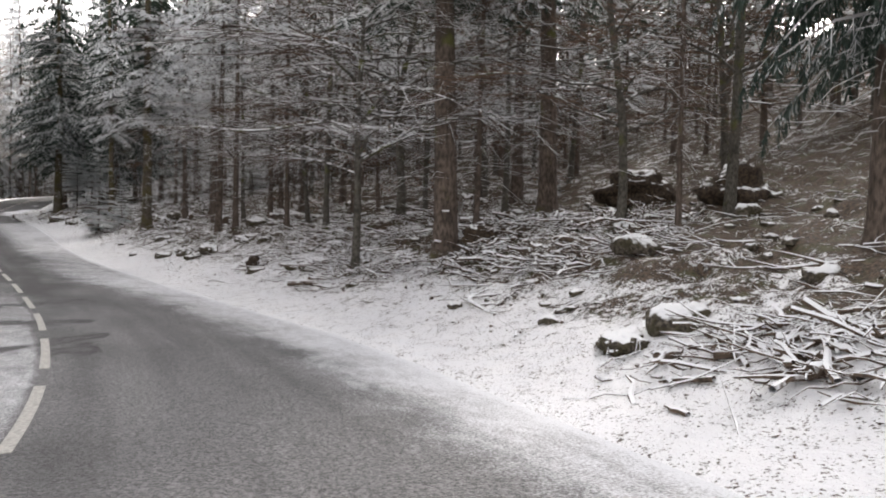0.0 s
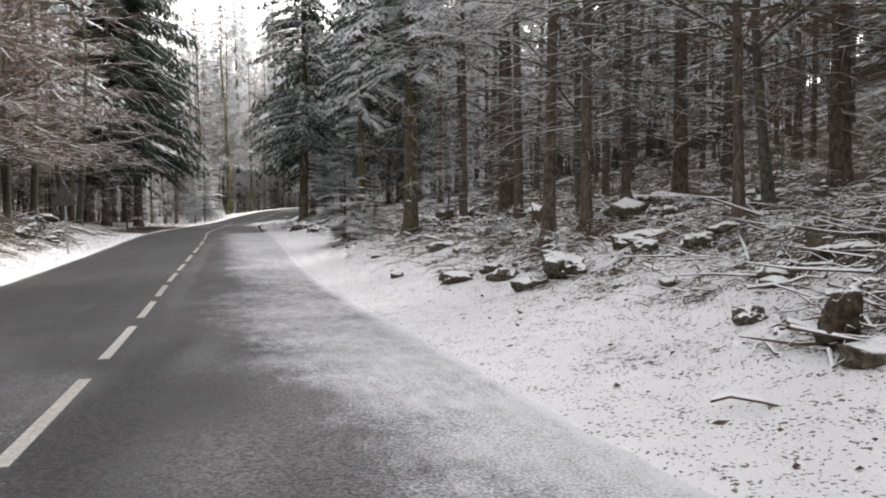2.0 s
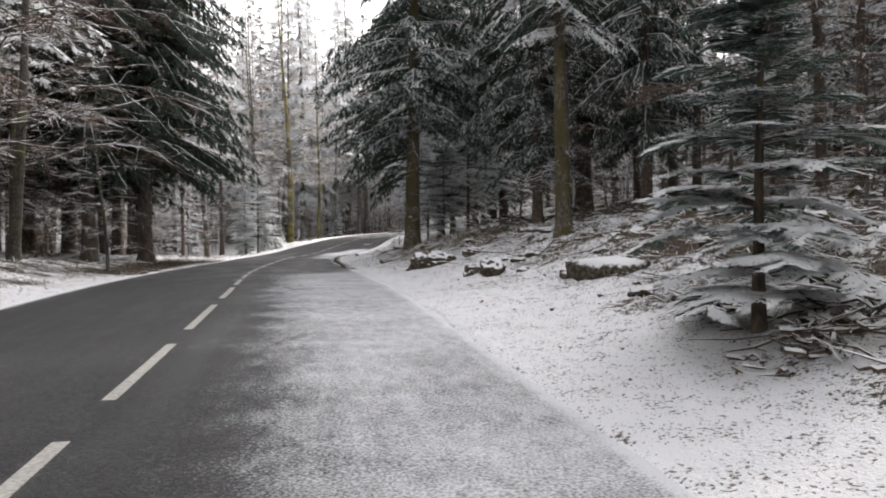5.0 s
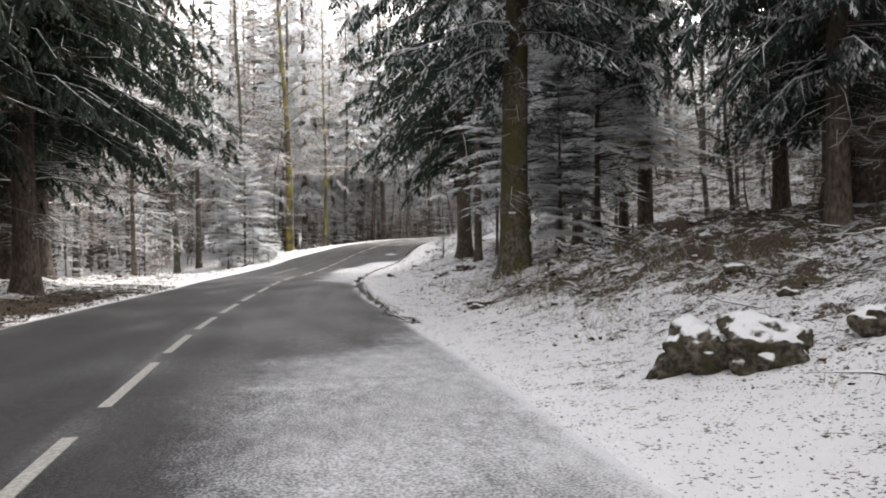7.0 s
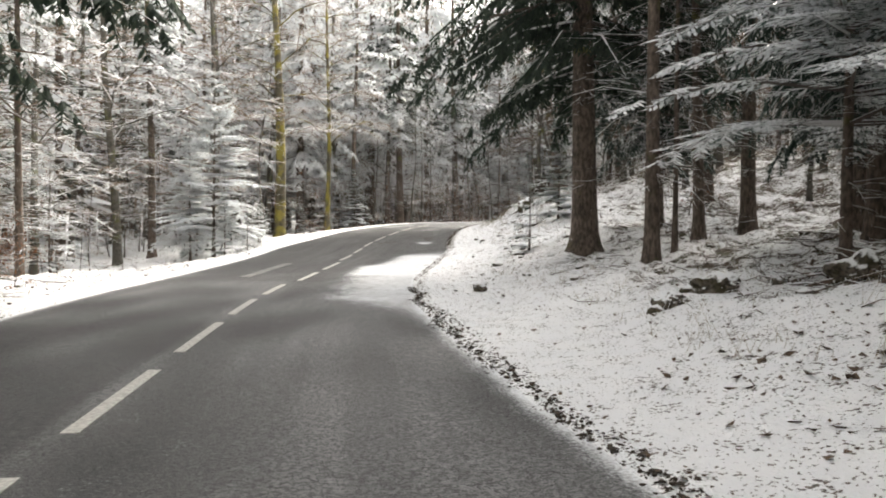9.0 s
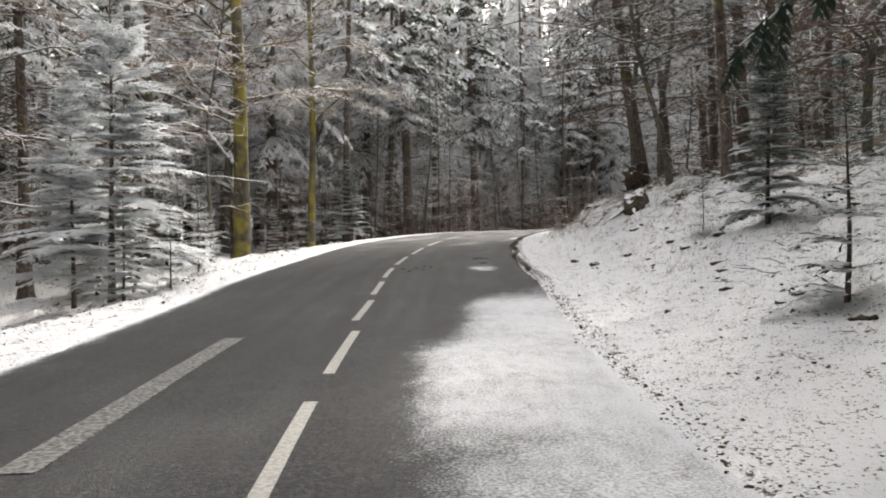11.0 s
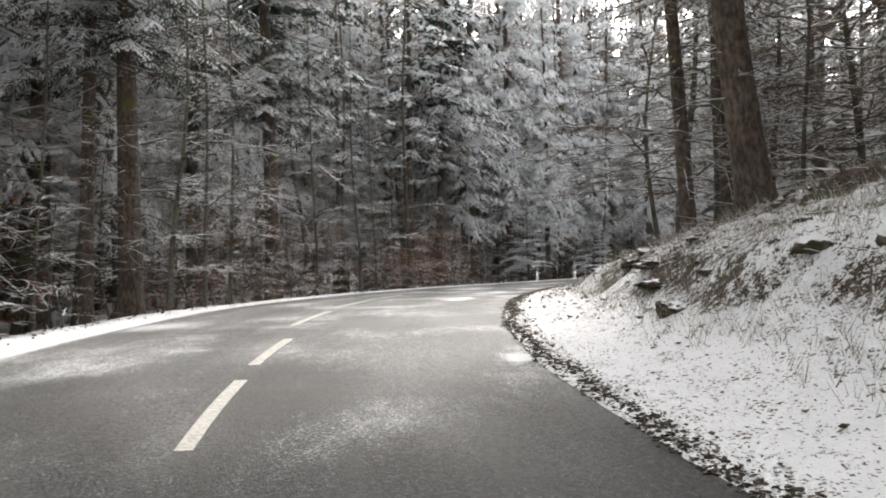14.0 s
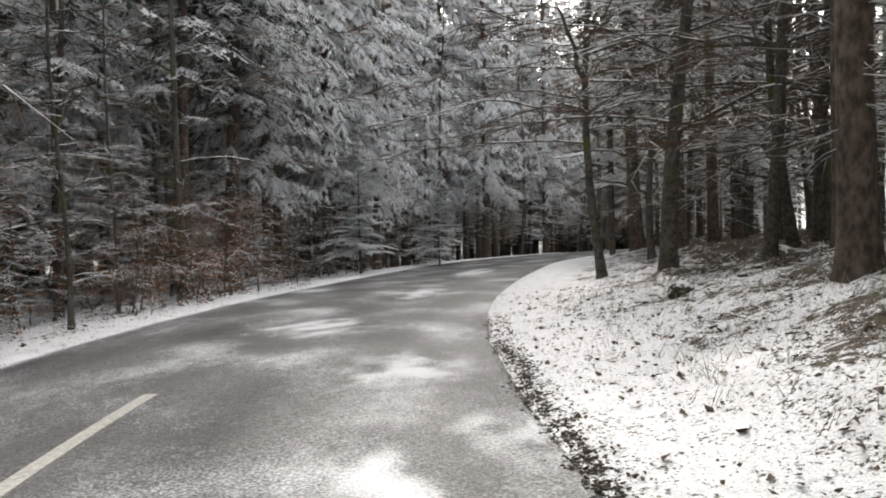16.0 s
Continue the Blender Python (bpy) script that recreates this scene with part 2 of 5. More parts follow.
def twig_paint(name, wood, frost):
    """Thin twigs: brown wood with rime and snow on the upper side."""
    p = Paint(name, 0.9)
    c = p.mix(p.grain(5, 3), wood, tuple(v * 1.8 for v in wood))
    top = p.sum(p.sum(p.upward(), 0.55, "MULTIPLY"), p.sum(p.island(), 0.5, "MULTIPLY"))
    return p.thin(p.mix(p.ramp(top, 0.62 - frost, 0.82 - frost, 0, 0.97), c, SNOW), 0.25)


def needle_paint(name, dark, light, frost):
    """Needle sprays: deep green, with snow and rime on the upper side."""
    p = Paint(name, 0.8)
    c = p.mix(p.island(), dark, light)
    top = p.sum(p.sum(p.upward(), 0.5, "MULTIPLY"), p.sum(p.sum(p.island(), 0.4, "MULTIPLY"), p.sum(p.grain(0.9, 3), 0.5, "MULTIPLY")))
    return p.thin(p.mix(p.ramp(top, 0.72 - frost, 1.0 - frost, 0, 0.95), c, SNOW), 0.3)


def plain_paint(name, a, b, scale=20, rough=0.8, snow=0.0, bumpy=0.3):
    p = Paint(name, rough)
    g = p.grain(scale, 5)
    c = p.mix(p.ramp(g, 0.3, 0.7), a, b)
    if snow:
        c = p.mix(p.ramp(p.sum(p.sum(p.upward(), 0.7, "MULTIPLY"), p.sum(p.grain(6, 4), 0.5, "MULTIPLY")), 0.95 - snow, 1.05 - snow), c, SNOW)
    p.bump(g, bumpy, 0.02)
    return p.done(c)


def stone_paint():
    """Grey stone under moss and needles, with broken patches of snow."""
    p = Paint("mossy_stone", 0.9)
    c = p.mix(p.ramp(p.grain(17, 6), 0.35, 0.65), (0.035, 0.03, 0.024), (0.16, 0.14, 0.11))
    c = p.mix(p.ramp(p.grain(5, 5), 0.42, 0.62, 0, 0.8), c, (0.05, 0.044, 0.02))
    top = p.sum(p.sum(p.upward(), 0.75, "MULTIPLY"), p.sum(p.sum(p.grain(11, 6), 0.55, "MULTIPLY"), p.sum(p.grain(3.1, 3), 0.35, "MULTIPLY")))
    p.bump(p.grain(17, 6), 1.0, 0.04)
    return p.done(p.mix(p.ramp(top, 0.84, 1.0), c, SNOW))


M_GROUND, M_ROAD = ground_paint(), road_paint()
M_SPRUCE = bark_paint("spruce_bark", (0.055, 0.043, 0.035), (0.165, 0.13, 0.105), 0.12, stretch=(1, 1, 0.45))
M_BEECH = bark_paint("grey_beech_bark", (0.05, 0.046, 0.038), (0.14, 0.13, 0.11), 0.25, stretch=(1, 1, 0.8))
M_MOSS = bark_paint("mossy_bark", (0.05, 0.045, 0.03), (0.12, 0.105, 0.075), 0.5, (0.23, 0.195, 0.035))
M_SPOT = bark_paint("lichen_spotted_bark", (0.045, 0.036, 0.026), (0.17, 0.145, 0.115), 0.5, (0.078, 0.068, 0.022), stretch=(1, 1, 0.7))
M_TWIG = twig_paint("frosted_twig", (0.07, 0.05, 0.039), 0.44)
M_BROWN = twig_paint("brown_frosted_twig", (0.115, 0.078, 0.056), 0.06)
# rime, whitened further for haze and light scattered among the trees
M_RIME_HAZE = twig_paint("rimed_hazed_twig", (0.2, 0.145, 0.108), 0.56)
M_DEAD = twig_paint("dead_conifer_twig", (0.08, 0.064, 0.055), 0.5)
M_NEEDLE = needle_paint("spruce_needles", (0.024, 0.037, 0.028), (0.06, 0.08, 0.058), 0.42)
M_FROSTED = needle_paint("snowy_fir_needles", (0.035, 0.062, 0.05), (0.085, 0.12, 0.1), 0.62)
M_DARK = needle_paint("dark_spruce_needles", (0.016, 0.026, 0.019), (0.042, 0.058, 0.04), -0.2)
# rimed needles with the wood's bright haze put into their colour
M_HOAR_HAZE = needle_paint("rimed_hazed_spruce_needles", (0.055, 0.07, 0.055), (0.12, 0.14, 0.11), 0.82)
M_LINE = plain_paint("worn_white_road_paint", (0.29, 0.285, 0.262), (0.48, 0.47, 0.435), 30, 0.7)
M_FADED = plain_paint("faded_road_paint", (0.05, 0.05, 0.05), (0.26, 0.26, 0.25), 24, 0.75)
M_STONE = stone_paint()
M_STICK = plain_paint("fallen_wood", (0.05, 0.038, 0.028), (0.15, 0.11, 0.08), 14, 0.9, 0.5, 0.6)
M_STEEL = plain_paint("galvanised_steel", (0.3, 0.31, 0.32), (0.42, 0.43, 0.44), 40, 0.5, 0.0, 0.05)
# grey sign back, darkened in its colour for the shade it stands in
M_BACK = plain_paint("shaded_sign_back", (0.07, 0.066, 0.06), (0.12, 0.115, 0.105), 9, 0.7)
M_CRUMB = plain_paint("wet_soil", (0.018, 0.015, 0.012), (0.07, 0.056, 0.042), 22, 0.9)
M_LEAF = plain_paint("withered_leaf", (0.045, 0.034, 0.026), (0.13, 0.09, 0.06), 12, 0.8)
M_GRASS = twig_paint("frosted_grass", (0.2, 0.17, 0.115), 0.3)
M_RED = plain_paint("withered_beech_leaf", (0.16, 0.06, 0.025), (0.34, 0.15, 0.06), 6, 0.7)


# ---- mesh tools ----
class Soup:
    """Points and faces that become one mesh."""

    def __init__(self):
        self.p, self.f, self.m, self.n = [], {3: [], 4: []}, {3: [], 4: []}, 0

    def add(self, points, faces, mat=0):
        faces = np.asarray(faces)
        k = faces.shape[1]
        self.p.append(np.asarray(points, float).reshape(-1, 3))
        self.f[k].append(faces + self.n)
        self.m[k].append(np.full(len(faces), mat))
        self.n += len(self.p[-1])

    def mesh(self, name, mats, smooth=False):
        me = bpy.data.meshes.new(name)
        pts = np.concatenate(self.p)
        groups = [(k, np.concatenate(self.f[k]), np.concatenate(self.m[k])) for k in (3, 4) if self.f[k]]
        me.vertices.add(len(pts))
        me.vertices.foreach_set("co", pts.ravel())
        me.loops.add(sum(f.size for _, f, _ in groups))
        me.loops.foreach_set("vertex_index", np.concatenate([f.ravel() for _, f, _ in groups]).astype(np.int32))
        me.polygons.add(sum(len(f) for _, f, _ in groups))
        sizes = np.concatenate([np.full(len(f), k) for k, f, _ in groups])
        me.polygons.foreach_set("loop_start", np.r_[0, np.cumsum(sizes)[:-1]].astype(np.int32))
        for m in mats:
            me.materials.append(m)
        me.polygons.foreach_set("material_index", np.concatenate([m for *_, m in groups]).astype(np.int32))
        me.polygons.foreach_set("use_smooth", np.full(len(sizes), smooth))
        me.update(calc_edges=True)
        return me


def tubes(soup, paths, radii, sides=5, mat=0, tip=True):
    """Round limbs: paths (n, k, 3), radii (n, k)."""
    paths, radii = np.asarray(paths, float), np.asarray(radii, float)
    n, k, _ = paths.shape
    way = np.gradient(paths, axis=1)
    way /= np.linalg.norm(way, axis=2, keepdims=True) + 1e-9
    ref = np.where(np.abs(way[..., 2:]) > 0.8, np.array([1.0, 0, 0]), np.array([0, 0, 1.0]))
    a = np.cross(way, ref)
    a /= np.linalg.norm(a, axis=2, keepdims=True) + 1e-9
    b = np.cross(way, a)
    turn = np.arange(sides) * 2 * math.pi / sides
    ring = a[:, :, None] * np.cos(turn)[:, None] + b[:, :, None] * np.sin(turn)[:, None]
    pts = paths[:, :, None] + ring * radii[:, :, None, None]
    i, j, c = np.meshgrid(np.arange(n), np.arange(k - 1), np.arange(sides), indexing="ij")
    at = lambda jj, cc: (i * k + jj) * sides + cc % sides  # noqa: E731
    soup.add(pts, np.stack([at(j, c), at(j, c + 1), at(j + 1, c + 1), at(j + 1, c)], -1).reshape(-1, 4), mat)


def spikes(soup, base, tip, width, mat=0):
    """Thin three-sided twigs from base to tip."""
    base, tip = np.asarray(base, float), np.asarray(tip, float)
    way = tip - base
    way /= np.linalg.norm(way, axis=1, keepdims=True) + 1e-9
    a = np.cross(way, np.array([0.31, 0.2, 0.93]))
    a /= np.linalg.norm(a, axis=1, keepdims=True) + 1e-9
    b = np.cross(way, a)
    w = np.broadcast_to(np.asarray(width, float), (len(base),))[:, None]
    pts = np.stack([base + (a * math.cos(t) + b * math.sin(t)) * w for t in (0, 2.094, 4.189)] + [tip], 1)
    k = np.arange(len(base))[:, None] * 4
    soup.add(pts, np.concatenate([k + [0, 1, 3], k + [1, 2, 3], k + [2, 0, 3]]), mat)


def sprays(soup, base, way, length, width, up, mat=0):
    """Needle sprays: narrow folded blades from base along way."""
    side = np.cross(way, up)
    side /= np.linalg.norm(side, axis=1, keepdims=True) + 1e-9
    nrm = np.cross(side, way)
    L, W = length[:, None], width[:, None]
    mid = base + way * L * 0.42
    pts = np.stack([base, mid + side * W - nrm * W * 0.35, base + way * L, mid - side * W - nrm * W * 0.35], 1)
    k = np.arange(len(base))[:, None] * 4
    soup.add(pts, np.concatenate([k + [0, 1, 2], k + [0, 2, 3]]), mat)


def unit(v):
    return v / (np.linalg.norm(v, axis=-1, keepdims=True) + 1e-9)


def part(name, mesh, parent, label=""):
    ob = new(name, mesh)
    ob.parent = parent
    return tagged(ob, label)


def stem(r, height, radius, bend, lean=0.0, steps=None, flare=0.5):
    """A tapered, slightly crooked trunk: its points and radii."""
    k = steps or int(height / 1.1) + 4
    z = np.r_[-0.35, 0.0, 0.18, 0.5, np.linspace(1.1, height, k - 4)]
    u = np.clip(z, 0, None) / height
    ph = r.uniform(0, 6.28, 4)
    x = bend * (np.sin(u * 5 + ph[0]) - np.sin(ph[0])) + lean * z * np.cos(ph[3]) + 0.3 * bend * (np.sin(u * 13 + ph[1]) - np.sin(ph[1]))
    y = bend * (np.sin(u * 4 + ph[2]) - np.sin(ph[2])) + lean * z * np.sin(ph[3])
    rad = radius * (1 - 0.93 * u**0.85) * (1 + flare * np.exp(-np.clip(z, 0, None) / 0.28))
    return np.stack([x, y, z], 1), rad


def on_stem(points, z):
    return np.stack([np.interp(z, points[:, 2], points[:, 0]), np.interp(z, points[:, 2], points[:, 1]), z], -1)


def boughs(soup, r, root, turn, length, rise, droop, count, blade, mat_needle=0, mat_wood=1, hang=0.3, twice=True, plump=0.16, longest=0.8):
    """Conifer branches: drooping axes with feathered side sprays. Arrays over the branches; count nodes a branch."""
    n = len(root)
    if not n:
        return
    out = np.stack([np.cos(turn), np.sin(turn), 0 * turn], -1)
    up = np.array([0, 0, 1.0])

    def at(u):
        return root[:, None] + out[:, None] * (length[:, None] * u)[..., None] + up * (length[:, None] * (rise[:, None] * u - droop[:, None] * u**2))[..., None]

    tt = np.clip(np.linspace(0.15, 1.0, count)[None] + r.uniform(-0.4, 0.4, (n, count)) / count, 0.05, 1.0)
    pos, fwd = at(tt), unit(at(tt + 0.03) - at(tt - 0.03))
    u = np.linspace(0, 1, 3)[None].repeat(n, 0)
    tubes(soup, at(u), (0.008 + 0.010 * length)[:, None] * (1 - 0.85 * u), 3, mat_wood)
    above = np.broadcast_to(up, (n * count, 3))
    for sign in (-1, 1):
        side = unit(np.cross(fwd, up)) * sign
        way = unit(fwd * r.uniform(0.5, 1.0, (n, count, 1)) + side * r.uniform(0.7, 1.0, (n, count, 1)) - up * (hang * r.uniform(0.2, 1.5, (n, count, 1))))
        ln = length[:, None] * (0.40 * (1 - tt * 0.75) + 0.04) * r.uniform(0.5, 1.3, (n, count)) + 0.08
        ln = np.minimum(ln, longest * r.uniform(0.7, 1.1, (n, count)))
        bow = hang * r.uniform(0.15, 0.75, (n, count, 1))
        end = unit(way - up * bow)
        sprays(soup, pos.reshape(-1, 3), end.reshape(-1, 3), ln.ravel(), np.minimum(ln * plump, blade * (0.55 if twice else 1.0)).ravel() * r.uniform(0.6, 1.2, n * count), above, mat_needle)
        for part_way, share in ((0.08, 0.34), (0.24, 0.38), (0.4, 0.36), (0.56, 0.32), (0.72, 0.27), (0.88, 0.2)) if twice else ((0.25, 0.5), (0.6, 0.45)):
            half = pos + end * (ln * part_way)[..., None]
            for s2 in (-1, 1):
                w2 = unit(end * 0.8 + unit(np.cross(end, up)) * s2 * r.uniform(0.5, 1.0, (n, count, 1)) - up * (hang * r.uniform(0.0, 1.8, (n, count, 1))))
                l2 = ln * share * r.uniform(0.6, 1.25, (n, count)) + 0.02
                sprays(soup, half.reshape(-1, 3), w2.reshape(-1, 3), l2.ravel(), np.minimum(l2 * (plump + 0.04), blade).ravel(), above, mat_needle)


def dead_twigs(soup, r, pts, low, high, number, longest, mat=0):
    """Thin dead branches on a conifer's lower trunk, each with a few side twigs."""
    z = r.uniform(low, high, number)
    a = r.uniform(0, 6.283, number)
    ln = longest * 1.2 * r.uniform(0.25, 1.0, number) ** 1.2
    out = np.stack([np.cos(a), np.sin(a), r.uniform(-0.35, 0.15, number)], -1)
    root = on_stem(pts, z)
    mid = root + out * (ln * 0.55)[:, None]
    tip = mid + out * (ln * 0.45)[:, None] + np.array([0, 0, -0.16]) * ln[:, None]
    tubes(soup, np.stack([root, mid, tip], 1), np.stack([0.004 + 0.003 * ln, 0.003 + 0.002 * ln, 0 * ln + 0.002], 1), 3, mat)
    for u in (0.3, 0.5, 0.65, 0.8, 0.92):
        b = root + (tip - root) * u
        side = unit(np.cross(out, np.array([0, 0, 1.0]))) * r.choice([-1, 1], number)[:, None]
        w = unit(out + side * r.uniform(0.4, 1.1, (number, 1)) + r.normal(0, 0.25, (number, 3)))
        spikes(soup, b, b + w * (ln * r.uniform(0.2, 0.5, number))[:, None], 0.006, mat)


def spruce_parts(seed, height, radius, low, reach, dense, count, blade, bark, needles, dead=90, fine_to=11.0, hang=0.35, droop=(0.12, 0.4), twig=None, thin=15.0):
    """Meshes of a tall conifer: trunk and crown; the boughs above fine_to metres are coarser."""
    r = np.random.RandomState(seed)
    pts, rad = stem(r, height, radius, 0.10, 0.006)
    trunk, crown = Soup(), Soup()
    tubes(trunk, pts[None], rad[None], 12)
    dead_twigs(crown, r, pts, 1.5, max(low + 2.5, 6.0), dead, 2.0, 1)
    for a, b, step, per, nodes, wide, twice in ((low, max(fine_to, low), dense, 6, count, blade, True), (max(fine_to, low), thin, max(dense * 1.7, 0.95), 5, 6, 0.13, False), (max(thin, low), height * 0.97, 2.1, 4, 5, 0.15, False)):
        z = np.arange(a, b, step)
        z = np.repeat(z, per) + r.uniform(-step / 2, step / 2, len(z) * per)
        u = np.clip((z - low) / (height - low), 0, 1)
        ln = reach * ((1 - u) ** 0.75) * (0.6 + 0.4 * np.clip(u / 0.12, 0, 1)) * r.uniform(0.6, 1.15, len(z)) + 0.25
        boughs(crown, r, on_stem(pts, z), r.uniform(0, 6.283, len(z)), ln, r.uniform(0.0, 0.12, len(z)) - 0.15 * (1 - u), r.uniform(*droop, len(z)), nodes, wide, hang=hang, twice=twice, plump=0.16 if twice else 0.2, longest=0.8 if twice else 1.6)
    return trunk.mesh("trunk", [bark], True), crown.mesh("crown", [needles, twig or M_DEAD])


def fir_parts(seed, height, radius, reach, low, dense, count, blade, needles, dead=0):
    """Meshes of a young fir with snowy tiers of boughs."""
    r = np.random.RandomState(seed)
    pts, rad = stem(r, height, radius, 0.03, 0.003, 14, 0.3)
    trunk, crown = Soup(), Soup()
    tubes(trunk, pts[None], rad[None], 8)
    if dead:
        dead_twigs(crown, r, pts, 0.3, low + 0.5, dead, 1.1, 1)
    z = np.arange(low, height - 0.1, dense)
    per = 6
    z = np.clip(np.repeat(z, per) + r.uniform(-0.15, 0.15, len(z) * per) * dense, low * 0.8, height)
    u = (z - low) / (height - low)
    ln = reach * (1 - u) ** 0.85 * r.uniform(0.6, 1.12, len(z)) + 0.12
    boughs(crown, r, on_stem(pts, z), r.uniform(0, 6.283, len(z)), ln, 0.26 + 0.4 * u + r.uniform(-0.12, 0.12, len(z)), 0.34 - 0.2 * u + r.uniform(-0.1, 0.12, len(z)), count, blade, hang=0.12)
    return trunk.mesh("trunk", [M_SPRUCE], True), crown.mesh("crown", [needles, M_DEAD])


def beech_parts(seed, height, radius, low, limbs, reach, bark, lean=0.02, bend=0.35, twigs=11, fine=6, frosted=None, leaves=0, flat=0.5, thick=1.0, simple=False):
    """Meshes of a bare broadleaf tree: the trunk, and a crown of limbs and frosted twigs."""
    r = np.random.RandomState(seed)
    pts, rad = stem(r, height, radius, bend, lean)
    trunk, crown = Soup(), Soup()
    tubes(trunk, pts[None], rad[None], 10)
    z = low + (height * 0.96 - low) * np.linspace(0, 1, limbs) ** 1.25 + r.uniform(-0.3, 0.3, limbs)
    a = r.uniform(0, 6.283) + np.arange(limbs) * 2.4 + r.uniform(-0.5, 0.5, limbs)
    u = np.clip((z - low) / (height - low), 0, 1)
    ln = reach * (1 - 0.65 * u) * r.uniform(0.5, 1.2, limbs)
    out = np.stack([np.cos(a), np.sin(a), 0 * a], -1)
    k = np.linspace(0, 1, 8)
    wig = np.cumsum(r.normal(0, 0.022, (limbs, 8, 3)), axis=1) * np.minimum(k * 3, 1)[None, :, None]
    rise = r.uniform(0.15, 0.6, limbs)[:, None]
    path = on_stem(pts, z)[:, None] + out[:, None] * (ln[:, None] * k)[..., None] + np.array([0, 0, 1.0]) * (ln[:, None] * (rise * k - (rise * 0.4 + 0.16) * k**2))[..., None] + wig * ln[:, None, None]
    tubes(crown, path, (0.006 + 0.0085 * ln)[:, None] * (1 - 0.82 * k), 3 if simple else 4)
    v = np.sort(r.uniform(0.12, 1.0, (limbs, twigs)), axis=1)
    j = np.clip((v * 7).astype(int), 0, 6)
    i = np.arange(limbs)[:, None]
    b = path[i, j] + (path[i, j + 1] - path[i, j]) * (v * 7 - j)[..., None]
    fwd = unit(path[i, j + 1] - path[i, j])
    side = unit(np.cross(fwd, np.array([0, 0, 1.0]))) * r.choice([-1, 1], (limbs, twigs))[..., None]
    way = unit(fwd * 0.9 + side * r.uniform(0.4, 1.2, (limbs, twigs, 1)) + r.normal(0, 0.3, (limbs, twigs, 3)) * np.array([1, 1, flat]))
    l2 = ln[:, None] * r.uniform(0.15, 0.48, (limbs, twigs)) * (1.15 - 0.6 * v) + 0.15
    mid = b + way * (l2 * 0.5)[..., None] + r.normal(0, 0.03, b.shape)
    end = mid + unit(way + r.normal(0, 0.22, b.shape)) * (l2 * 0.5)[..., None] - np.array([0, 0, 0.1]) * l2[..., None]
    run = np.stack([b, mid, end], 2).reshape(-1, 3, 3)
    if simple:
        run[:, 1] = (run[:, 0] + run[:, 2]) / 2
        spikes(crown, run[:, 0], run[:, 2], thick * (0.0065 + 0.003 * l2.ravel()), 1)
    else:
        tubes(crown, run, thick * np.stack([0.0045 + 0.003 * l2, 0.0035 + 0.0015 * l2, 0 * l2 + 0.002], -1).reshape(-1, 3), 3, 1)
    for f in range(fine):
        w = r.uniform(0.05, 1.0, len(run))[:, None]
        base = np.where(w < 0.5, run[:, 0] + (run[:, 1] - run[:, 0]) * w * 2, run[:, 1] + (run[:, 2] - run[:, 1]) * (w * 2 - 1))
        d = unit(unit(run[:, 2] - run[:, 0]) + r.normal(0, 0.55, (len(run), 3)) * np.array([1, 1, flat]))
        spikes(crown, base, base + d * (l2.ravel() * r.uniform(0.25, 0.6, len(run)) + 0.08)[:, None], 0.0055 * thick, 1)
    if leaves:
        pick = r.randint(0, len(run), leaves)
        d = unit(r.normal(0, 1, (leaves, 3)) - np.array([0, 0, 0.8]))
        base = run[pick, 1] + r.normal(0, 0.15, (leaves, 3))
        sprays(crown, base, d, np.full(leaves, 0.075), np.full(leaves, 0.022), unit(r.normal(0, 1, (leaves, 3))), 2)
    return trunk.mesh("trunk", [bark], True), crown.mesh("crown", [bark, frosted or M_TWIG, M_RED])


KINDS = {}


def tree_kind(key, name, names, meshes):
    """The first tree of a kind stands out of the way until it is set down."""
    KINDS[key] = (name, names, meshes)


def set_tree(key, x, y, scale=1.0, turn=0.0, label="", group="", sink=0.08, wide=None, tilt=(0.0, 0.0)):
    name, names, meshes = KINDS[key]
    tree = new(name)
    for n, me in zip(names, meshes):
        part(n, me, tree)
    z = float(ground_height([x], [y])[0]) - sink
    tree.matrix_world = pose(x, y, z, tilt[0], tilt[1], turn) @ Matrix.Diagonal((wide or scale, wide or scale, scale, 1))
    return tagged(tree, label, "tree", group)


